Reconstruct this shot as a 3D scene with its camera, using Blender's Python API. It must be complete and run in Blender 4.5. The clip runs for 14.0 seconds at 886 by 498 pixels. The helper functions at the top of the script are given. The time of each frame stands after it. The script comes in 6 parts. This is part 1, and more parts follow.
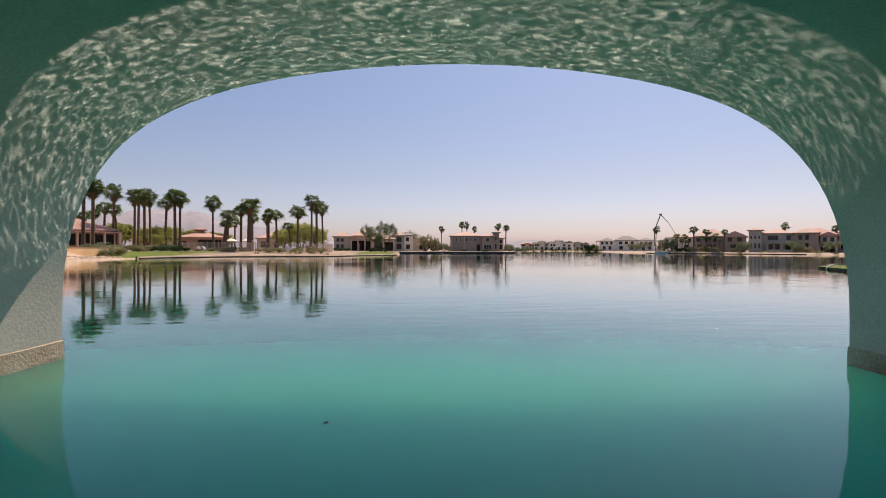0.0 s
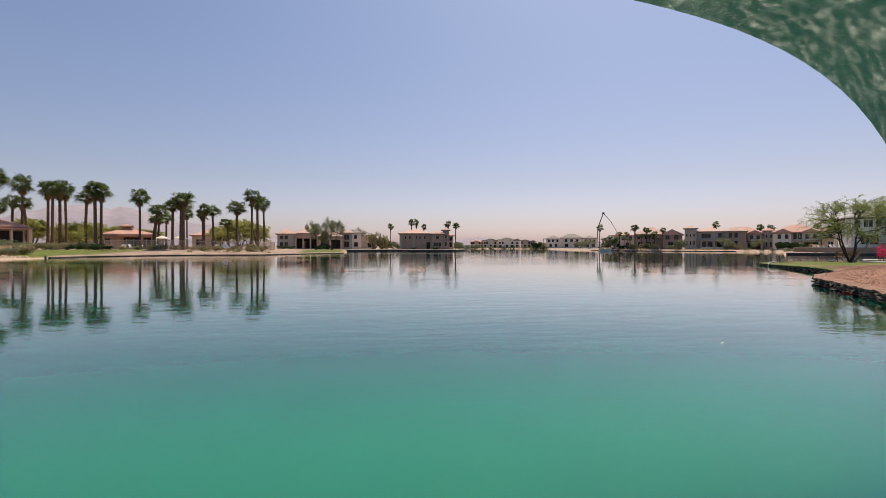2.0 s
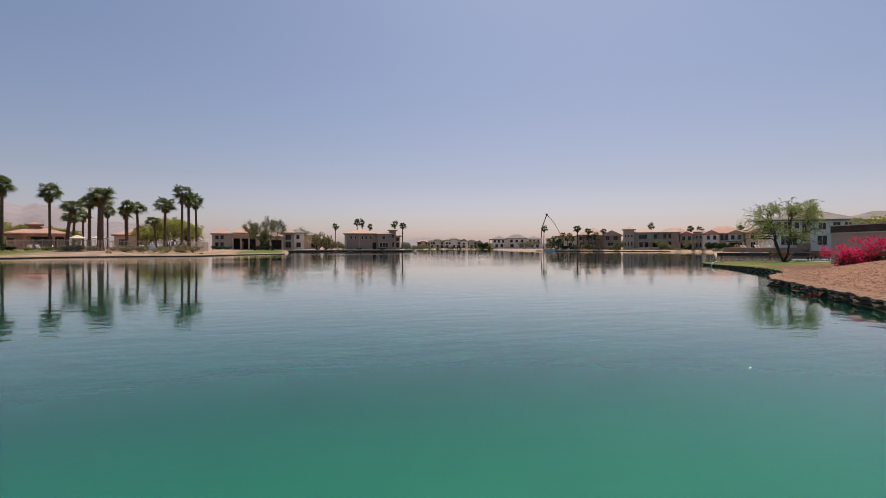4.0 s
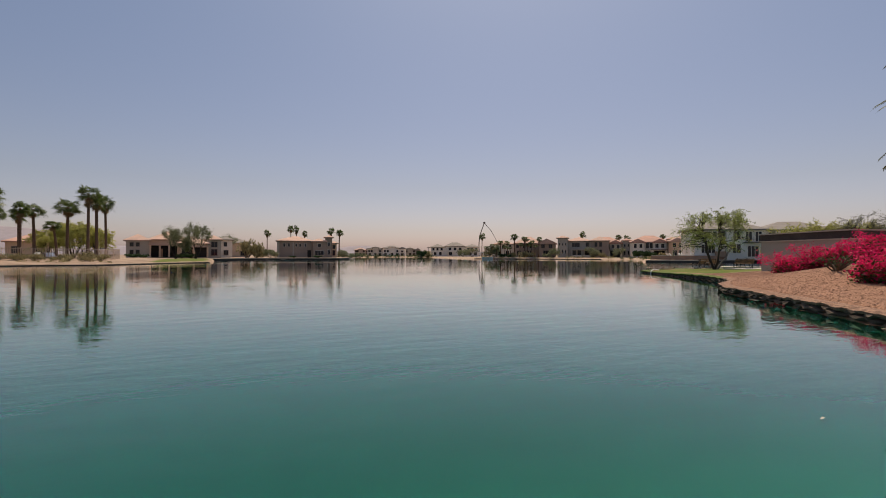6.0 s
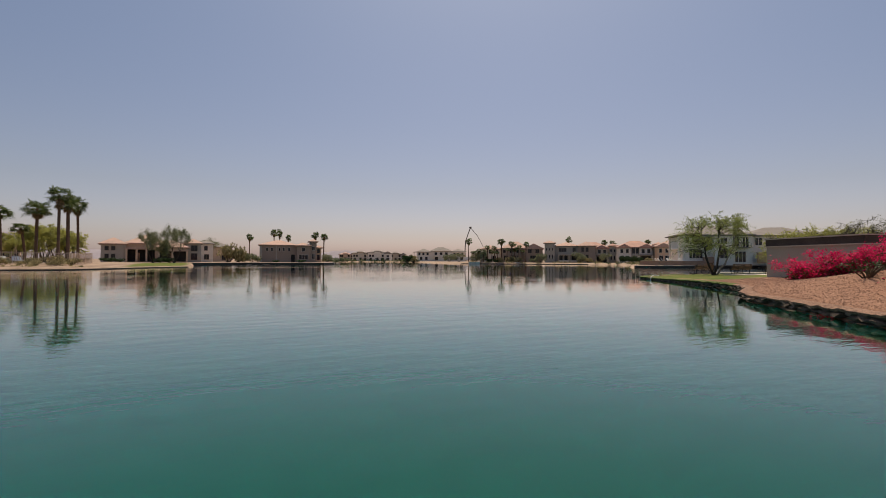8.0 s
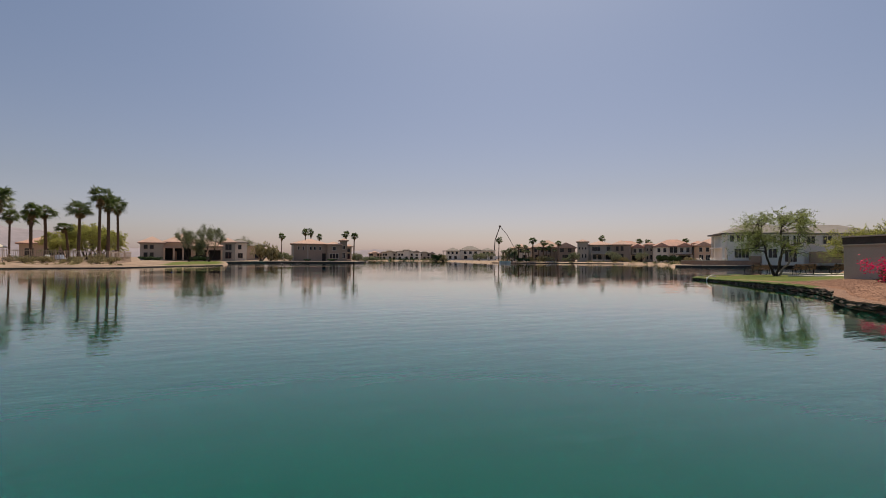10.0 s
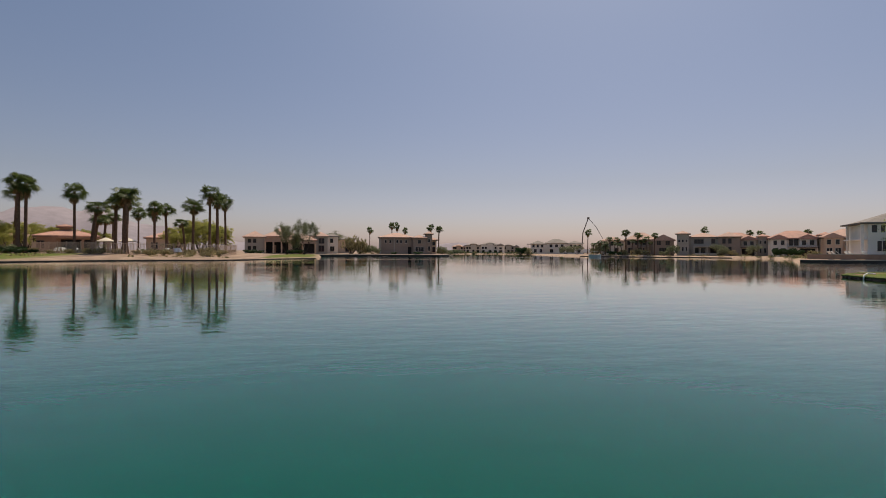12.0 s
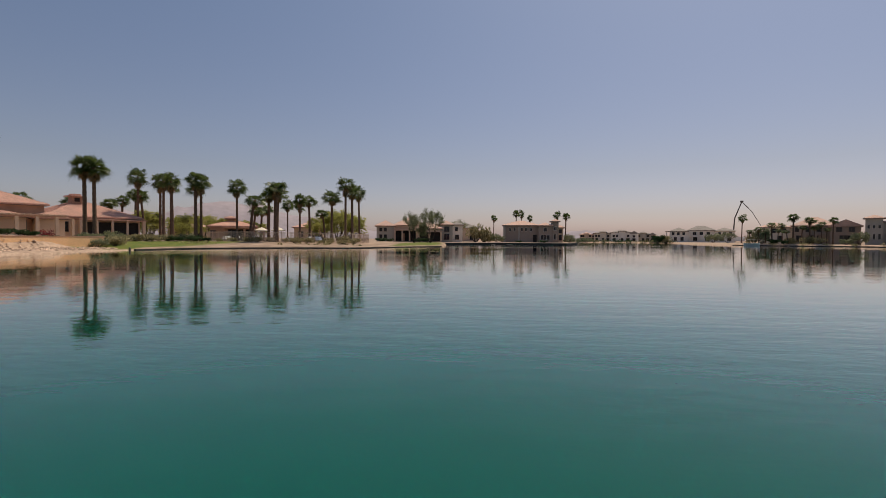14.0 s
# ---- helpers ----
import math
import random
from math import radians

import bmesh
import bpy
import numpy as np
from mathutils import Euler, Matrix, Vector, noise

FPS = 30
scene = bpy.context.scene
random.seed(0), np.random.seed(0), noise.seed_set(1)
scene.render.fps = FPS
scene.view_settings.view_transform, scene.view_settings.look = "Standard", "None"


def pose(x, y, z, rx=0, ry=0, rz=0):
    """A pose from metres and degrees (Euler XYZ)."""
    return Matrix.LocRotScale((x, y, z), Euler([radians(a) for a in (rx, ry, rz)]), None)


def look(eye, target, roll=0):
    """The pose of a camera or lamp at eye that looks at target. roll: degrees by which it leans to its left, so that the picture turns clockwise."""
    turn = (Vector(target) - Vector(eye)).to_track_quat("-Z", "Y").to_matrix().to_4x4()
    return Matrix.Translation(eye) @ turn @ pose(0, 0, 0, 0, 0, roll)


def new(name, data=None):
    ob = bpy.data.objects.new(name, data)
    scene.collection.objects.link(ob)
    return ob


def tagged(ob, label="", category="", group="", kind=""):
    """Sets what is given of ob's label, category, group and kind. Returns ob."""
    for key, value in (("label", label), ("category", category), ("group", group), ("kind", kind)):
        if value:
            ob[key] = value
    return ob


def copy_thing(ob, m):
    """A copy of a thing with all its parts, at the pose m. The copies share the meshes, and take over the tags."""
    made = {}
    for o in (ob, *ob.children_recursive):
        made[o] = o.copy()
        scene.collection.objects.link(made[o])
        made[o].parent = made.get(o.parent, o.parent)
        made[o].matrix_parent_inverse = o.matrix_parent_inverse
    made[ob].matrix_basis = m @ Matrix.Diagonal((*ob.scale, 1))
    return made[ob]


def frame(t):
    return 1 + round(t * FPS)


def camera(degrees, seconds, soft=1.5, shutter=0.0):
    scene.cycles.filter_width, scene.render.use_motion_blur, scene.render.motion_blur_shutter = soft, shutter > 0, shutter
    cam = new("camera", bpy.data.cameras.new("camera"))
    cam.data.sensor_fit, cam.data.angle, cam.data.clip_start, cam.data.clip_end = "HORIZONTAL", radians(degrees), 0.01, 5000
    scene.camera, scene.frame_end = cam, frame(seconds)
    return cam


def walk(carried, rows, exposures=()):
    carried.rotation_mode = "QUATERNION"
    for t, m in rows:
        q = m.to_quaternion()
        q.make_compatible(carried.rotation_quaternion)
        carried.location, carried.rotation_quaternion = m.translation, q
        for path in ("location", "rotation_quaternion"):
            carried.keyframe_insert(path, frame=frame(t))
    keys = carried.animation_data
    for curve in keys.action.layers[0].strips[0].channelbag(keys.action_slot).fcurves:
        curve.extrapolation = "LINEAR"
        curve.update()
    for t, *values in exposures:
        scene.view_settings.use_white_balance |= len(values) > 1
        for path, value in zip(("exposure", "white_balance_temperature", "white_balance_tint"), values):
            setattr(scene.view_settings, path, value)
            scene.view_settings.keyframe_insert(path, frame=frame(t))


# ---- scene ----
cam = camera(87.01, 14.0, 0.6)
PATH = [
    (0.0, pose(-0.000, -0.000, 1.500, 89.939, -0.168, -3.246)),
    (0.5, pose(0.036, 0.528, 1.500, 89.867, -0.152, -4.524)),
    (1.0, pose(0.074, 1.043, 1.500, 89.812, -0.134, -6.009)),
    (1.5, pose(0.117, 1.546, 1.500, 89.738, -0.102, -7.738)),
    (2.0, pose(0.166, 2.036, 1.500, 89.675, -0.090, -9.443)),
    (2.5, pose(0.218, 2.519, 1.500, 89.626, -0.087, -11.003)),
    (3.0, pose(0.273, 3.001, 1.500, 89.618, -0.090, -12.430)),
    (3.5, pose(0.331, 3.483, 1.500, 89.692, -0.080, -14.022)),
    (4.0, pose(0.391, 3.966, 1.500, 89.736, -0.068, -15.995)),
    (6.5, pose(0.801, 6.395, 1.500, 90.966, -0.098, -24.730)),
    (7.0, pose(0.860, 6.873, 1.500, 91.160, -0.151, -25.348)),
    (7.5, pose(0.916, 7.350, 1.500, 91.275, -0.188, -25.545)),
    (10.0, pose(1.022, 9.649, 1.500, 91.174, -0.290, -21.999)),
    (10.5, pose(1.024, 10.140, 1.500, 91.002, -0.292, -20.118)),
    (11.0, pose(1.025, 10.637, 1.500, 90.810, -0.311, -17.768)),
    (11.5, pose(1.023, 11.138, 1.500, 90.585, -0.329, -14.988)),
    (12.0, pose(1.017, 11.644, 1.500, 90.291, -0.339, -11.868)),
    (12.5, pose(1.009, 12.152, 1.500, 89.935, -0.325, -8.550)),
    (13.0, pose(0.997, 12.663, 1.500, 89.560, -0.309, -5.018)),
    (13.5, pose(0.983, 13.174, 1.500, 89.115, -0.318, -1.031)),
    (14.0, pose(0.969, 13.686, 1.500, 88.756, -0.328, 3.210)),
]
EXPOSURES = [(0.0, 0.48, 6700, 10), (1.0, 0.40, 6700, 10), (2.0, 0.36, 6700, 10), (3.0, 0.26, 6700, 10), (4.0, 0.14, 6850, 10), (6.5, 0.02, 7250, 9), (10.0, -0.03, 7150, 8), (14.0, -0.08, 7020, 8.5)]
walk(cam, PATH, EXPOSURES)

# ---- light ----
SUN_EL, SUN_AZ = 62.5, 34.0          # degrees; azimuth from +y towards +x
world = bpy.data.worlds.new("sky")
scene.world = world
world.use_nodes = True
wn, wl = world.node_tree.nodes, world.node_tree.links
sky = wn.new("ShaderNodeTexSky")
sky.sky_type = "NISHITA"
sky.sun_disc = False
sky.sun_elevation, sky.sun_rotation = radians(SUN_EL), radians(SUN_AZ)
sky.air_density, sky.dust_density, sky.ozone_density = 1.0, 1.6, 1.5
sky.altitude = 0
wn["Background"].inputs[1].default_value = 0.096
# desert haze: dusty rose band low over the horizon, lavender blue above
geo = wn.new("ShaderNodeTexCoord")
sep = wn.new("ShaderNodeSeparateXYZ")
ramp = wn.new("ShaderNodeValToRGB")
ramp.color_ramp.elements[0].position, ramp.color_ramp.elements[0].color = 0.0, (1.16, 1.02, 1.34, 1)
ramp.color_ramp.elements[1].position, ramp.color_ramp.elements[1].color = 0.55, (0.84, 0.87, 0.94, 1)
low = ramp.color_ramp.elements.new(0.05)
low.color = (0.99, 0.88, 1.04, 1)
mid = ramp.color_ramp.elements.new(0.14)
mid.color = (0.90, 0.80, 0.86, 1)
mul = wn.new("ShaderNodeMix")
mul.data_type, mul.blend_type = "RGBA", "MULTIPLY"
mul.inputs[0].default_value = 1.0
wl.new(geo.outputs["Generated"], sep.inputs[0])
wl.new(sep.outputs[2], ramp.inputs[0])
wl.new(sky.outputs[0], mul.inputs[6])
wl.new(ramp.outputs[0], mul.inputs[7])
wl.new(mul.outputs[2], wn["Background"].inputs[0])

sun_dir = Vector((math.sin(radians(SUN_AZ)) * math.cos(radians(SUN_EL)), math.cos(radians(SUN_AZ)) * math.cos(radians(SUN_EL)), math.sin(radians(SUN_EL))))
sun = new("sun", bpy.data.lights.new("sun", "SUN"))
sun.data.energy, sun.data.angle, sun.data.color = 3.6, radians(0.6), (1.0, 0.87, 0.73)
sun.matrix_world = look(sun_dir * 100, (0, 0, 0))


# ---- materials ----
def mat(name, color, rough=0.8, vary=0.25, scale=3.0, fine=40.0, bump=0.15, metal=0.0, island=0.0, hue=None, spec=0.4):
    """Plain surface with broad stains and fine grain; hue: a second colour that the stains lean to."""
    m = bpy.data.materials.new(name)
    m.use_nodes = True
    nt = m.node_tree
    bsdf = nt.nodes["Principled BSDF"]
    bsdf.inputs["Roughness"].default_value = rough
    bsdf.inputs["Metallic"].default_value = metal
    bsdf.inputs["Specular IOR Level"].default_value = spec
    tc = nt.nodes.new("ShaderNodeTexCoord")
    n1 = nt.nodes.new("ShaderNodeTexNoise")
    n1.inputs["Scale"].default_value, n1.inputs["Detail"].default_value = scale, 4
    n2 = nt.nodes.new("ShaderNodeTexNoise")
    n2.inputs["Scale"].default_value, n2.inputs["Detail"].default_value = fine, 3
    nt.links.new(tc.outputs["Object"], n1.inputs["Vector"])
    nt.links.new(tc.outputs["Object"], n2.inputs["Vector"])
    mix = nt.nodes.new("ShaderNodeMix")
    mix.data_type = "RGBA"
    other = hue or tuple(c * (1 - 1.3 * vary) for c in color)
    mix.inputs[6].default_value = (*color, 1)
    mix.inputs[7].default_value = (*other, 1)
    r = nt.nodes.new("ShaderNodeMapRange")
    r.inputs[1].default_value, r.inputs[2].default_value = 0.35, 0.7
    nt.links.new(n1.outputs[0], r.inputs[0])
    nt.links.new(r.outputs[0], mix.inputs[0])
    hsv = nt.nodes.new("ShaderNodeHueSaturation")
    nt.links.new(mix.outputs[2], hsv.inputs["Color"])
    val = nt.nodes.new("ShaderNodeMapRange")
    val.inputs[1].default_value, val.inputs[2].default_value = 0.25, 0.75
    val.inputs[3].default_value, val.inputs[4].default_value = 1 - vary, 1 + vary
    nt.links.new(n2.outputs[0], val.inputs[0])
    last = val.outputs[0]
    if island:
        g = nt.nodes.new("ShaderNodeNewGeometry")
        ri = nt.nodes.new("ShaderNodeMapRange")
        ri.inputs[3].default_value, ri.inputs[4].default_value = 1 - island, 1 + island
        nt.links.new(g.outputs["Random Per Island"], ri.inputs[0])
        mm = nt.nodes.new("ShaderNodeMath")
        mm.operation = "MULTIPLY"
        nt.links.new(last, mm.inputs[0])
        nt.links.new(ri.outputs[0], mm.inputs[1])
        last = mm.outputs[0]
    nt.links.new(last, hsv.inputs["Value"])
    nt.links.new(hsv.outputs[0], bsdf.inputs["Base Color"])
    if bump:
        b = nt.nodes.new("ShaderNodeBump")
        b.inputs["Strength"].default_value, b.inputs["Distance"].default_value = bump, 0.05
        nt.links.new(n2.outputs[0], b.inputs["Height"])
        nt.links.new(b.outputs[0], bsdf.inputs["Normal"])
    return m


def piece_mat(name, color, rough, spread):
    """Surface whose pieces differ from one another by the object's own random value."""
    m = mat(name, color, rough, 0.25, 2.0, 18.0, 0.5)
    nt = m.node_tree
    hsv = nt.nodes["Hue/Saturation/Value"]
    old = hsv.inputs["Value"].links[0].from_socket
    oi = nt.nodes.new("ShaderNodeObjectInfo")
    r = nt.nodes.new("ShaderNodeMapRange")
    r.inputs[3].default_value, r.inputs[4].default_value = 1 - spread, 1 + spread
    mm = nt.nodes.new("ShaderNodeMath")
    mm.operation = "MULTIPLY"
    nt.links.new(oi.outputs["Random"], r.inputs[0])
    nt.links.new(old, mm.inputs[0])
    nt.links.new(r.outputs[0], mm.inputs[1])
    nt.links.new(mm.outputs[0], hsv.inputs["Value"])
    return m


def leaf_mat(name, color, rough=0.55, through_light=0.35, island=0.35):
    m = mat(name, color, rough, 0.2, 0.6, 6.0, 0, island=island, spec=0.3)
    nt = m.node_tree
    bsdf = nt.nodes["Principled BSDF"]
    out = nt.nodes["Material Output"]
    tr = nt.nodes.new("ShaderNodeBsdfTranslucent")
    mix = nt.nodes.new("ShaderNodeMixShader")
    mix.inputs[0].default_value = through_light
    nt.links.new(nt.nodes["Hue/Saturation/Value"].outputs[0], tr.inputs[0])
    nt.links.new(bsdf.outputs[0], mix.inputs[1])
    nt.links.new(tr.outputs[0], mix.inputs[2])
    nt.links.new(mix.outputs[0], out.inputs[0])
    return m


def glass_mat(name, tint):
    m = bpy.data.materials.new(name)
    m.use_nodes = True
    b = m.node_tree.nodes["Principled BSDF"]
    b.inputs["Base Color"].default_value = (*tint, 1)
    b.inputs["Roughness"].default_value = 0.06
    b.inputs["IOR"].default_value = 1.5
    return m


def water_mat():
    m = bpy.data.materials.new("lake_water")
    m.use_nodes = True
    nt = m.node_tree
    b = nt.nodes["Principled BSDF"]
    b.inputs["Roughness"].default_value = 0.015
    b.inputs["IOR"].default_value = 1.12
    b.inputs["Coat Weight"].default_value, b.inputs["Coat IOR"].default_value, b.inputs["Coat Roughness"].default_value = 1.0, 1.225, 0.015
    # sunlight spreads through the cloudy water
    b.subsurface_method = "BURLEY"
    b.inputs["Subsurface Weight"].default_value = 1.0
    b.inputs["Subsurface Radius"].default_value = (0.6, 2.4, 4.4)
    b.inputs["Subsurface Scale"].default_value = 4.5
    tc = nt.nodes.new("ShaderNodeTexCoord")
    # murky teal water with slow cloudy changes of tone
    n0 = nt.nodes.new("ShaderNodeTexNoise")
    n0.inputs["Scale"].default_value, n0.inputs["Detail"].default_value = 0.06, 2
    mix = nt.nodes.new("ShaderNodeMix")
    mix.data_type = "RGBA"
    mix.inputs[6].default_value = (*WATER_A, 1)
    mix.inputs[7].default_value = (*WATER_B, 1)
    nt.links.new(tc.outputs["Object"], n0.inputs["Vector"])
    nt.links.new(n0.outputs[0], mix.inputs[0])
    # lighter, greener water by the bridge; its colour is raised against the bridge's shade
    sx = nt.nodes.new("ShaderNodeSeparateXYZ")
    nt.links.new(tc.outputs["Object"], sx.inputs[0])
    dp = nt.nodes.new("ShaderNodeMapRange")
    dp.interpolation_type = "SMOOTHSTEP"
    dp.inputs[1].default_value, dp.inputs[2].default_value = 4.0, 9.5
    nt.links.new(sx.outputs[1], dp.inputs[0])
    bridge_tint = nt.nodes.new("ShaderNodeMix")
    bridge_tint.data_type = "RGBA"
    bridge_tint.inputs[6].default_value = (*WATER_C, 1)
    nt.links.new(dp.outputs[0], bridge_tint.inputs[0])
    nt.links.new(mix.outputs[2], bridge_tint.inputs[7])
    nt.links.new(bridge_tint.outputs[2], b.inputs["Base Color"])
    # long low swell, small ripples, and calm patches between ruffled ones
    mp = nt.nodes.new("ShaderNodeMapping")
    mp.inputs["Scale"].default_value = (0.55, 1.5, 1.0)
    nt.links.new(tc.outputs["Object"], mp.inputs[0])
    w1 = nt.nodes.new("ShaderNodeTexNoise")
    w1.inputs["Scale"].default_value, w1.inputs["Detail"].default_value = 1.6, 3
    w2 = nt.nodes.new("ShaderNodeTexNoise")
    w2.inputs["Scale"].default_value, w2.inputs["Detail"].default_value = 0.35, 2
    for w in (w1, w2):
        nt.links.new(mp.outputs[0], w.inputs["Vector"])
    patch = nt.nodes.new("ShaderNodeTexNoise")
    patch.inputs["Scale"].default_value, patch.inputs["Detail"].default_value = 0.045, 2
    nt.links.new(mp.outputs[0], patch.inputs["Vector"])
    pr = nt.nodes.new("ShaderNodeMapRange")
    pr.inputs[1].default_value, pr.inputs[2].default_value = 0.4, 0.62
    pr.inputs[3].default_value, pr.inputs[4].default_value = 0.3, 1.1
    nt.links.new(patch.outputs[0], pr.inputs[0])
    mm = nt.nodes.new("ShaderNodeMath")
    mm.operation = "MULTIPLY"
    nt.links.new(w1.outputs[0], mm.inputs[0])
    nt.links.new(pr.outputs[0], mm.inputs[1])
    add = nt.nodes.new("ShaderNodeMath")
    add.operation = "MULTIPLY_ADD"
    add.inputs[1].default_value = 0.9
    nt.links.new(w2.outputs[0], add.inputs[0])
    nt.links.new(mm.outputs[0], add.inputs[2])
    # catspaw wavelets in the ruffled patches
    w3 = nt.nodes.new("ShaderNodeTexNoise")
    w3.inputs["Scale"].default_value, w3.inputs["Detail"].default_value = 7.5, 2
    nt.links.new(mp.outputs[0], w3.inputs["Vector"])
    fine = nt.nodes.new("ShaderNodeMath")
    fine.operation = "MULTIPLY"
    nt.links.new(w3.outputs[0], fine.inputs[0])
    nt.links.new(pr.outputs[0], fine.inputs[1])
    last = nt.nodes.new("ShaderNodeMath")
    last.operation = "MULTIPLY_ADD"
    last.inputs[1].default_value = 0.27
    nt.links.new(fine.outputs[0], last.inputs[0])
    nt.links.new(add.outputs[0], last.inputs[2])
    bp = nt.nodes.new("ShaderNodeBump")
    bp.inputs["Strength"].default_value, bp.inputs["Distance"].default_value = 1.0, RIPPLE
    nt.links.new(last.outputs[0], bp.inputs["Height"])
    nt.links.new(bp.outputs[0], b.inputs["Normal"])
    nt.links.new(bp.outputs[0], b.inputs["Coat Normal"])
    return m


def ground_mat():
    """Lawn, gravel and sand by the ground's own cover map."""
    m = bpy.data.materials.new("ground_cover")
    m.use_nodes = True
    nt = m.node_tree
    b = nt.nodes["Principled BSDF"]
    b.inputs["Roughness"].default_value = 0.95
    b.inputs["Specular IOR Level"].default_value = 0.15
    tc = nt.nodes.new("ShaderNodeTexCoord")
    at = nt.nodes.new("ShaderNodeAttribute")
    at.attribute_name = "cover"
    sp = nt.nodes.new("ShaderNodeSeparateColor")
    nt.links.new(at.outputs["Color"], sp.inputs[0])

    def two(scale, a, c, detail=4):
        n = nt.nodes.new("ShaderNodeTexNoise")
        n.inputs["Scale"].default_value, n.inputs["Detail"].default_value = scale, detail
        nt.links.new(tc.outputs["Object"], n.inputs["Vector"])
        r = nt.nodes.new("ShaderNodeMapRange")
        r.inputs[1].default_value, r.inputs[2].default_value = 0.35, 0.65
        nt.links.new(n.outputs[0], r.inputs[0])
        x = nt.nodes.new("ShaderNodeMix")
        x.data_type = "RGBA"
        x.inputs[6].default_value, x.inputs[7].default_value = (*a, 1), (*c, 1)
        nt.links.new(r.outputs[0], x.inputs[0])
        return x.outputs[2]

    def over(low, high, by):
        x = nt.nodes.new("ShaderNodeMix")
        x.data_type = "RGBA"
        nt.links.new(low, x.inputs[6])
        nt.links.new(high, x.inputs[7])
        nt.links.new(by, x.inputs[0])
        return x.outputs[2]

    dirt = two(0.45, (0.42, 0.31, 0.235), (0.23, 0.17, 0.125))
    v = nt.nodes.new("ShaderNodeTexVoronoi")
    v.inputs["Scale"].default_value = 24.0
    nt.links.new(tc.outputs["Object"], v.inputs["Vector"])
    gr = nt.nodes.new("ShaderNodeMix")
    gr.data_type = "RGBA"
    gr.inputs[6].default_value, gr.inputs[7].default_value = (0.42, 0.238, 0.158, 1), (0.21, 0.113, 0.074, 1)
    s2 = nt.nodes.new("ShaderNodeSeparateColor")
    nt.links.new(v.outputs["Color"], s2.inputs[0])
    nt.links.new(s2.outputs[0], gr.inputs[0])
    grass = two(1.2, (0.085, 0.14, 0.025), (0.17, 0.17, 0.045))
    sand = two(2.5, (0.54, 0.40, 0.30), (0.36, 0.26, 0.19))
    c = over(over(over(dirt, sand, sp.outputs[2]), gr.outputs[2], sp.outputs[1]), grass, sp.outputs[0])
    nt.links.new(c, b.inputs["Base Color"])
    bp = nt.nodes.new("ShaderNodeBump")
    bp.inputs["Strength"].default_value, bp.inputs["Distance"].default_value = 0.7, 0.02
    nt.links.new(v.outputs["Distance"], bp.inputs["Height"])
    nt.links.new(bp.outputs[0], b.inputs["Normal"])
    return m


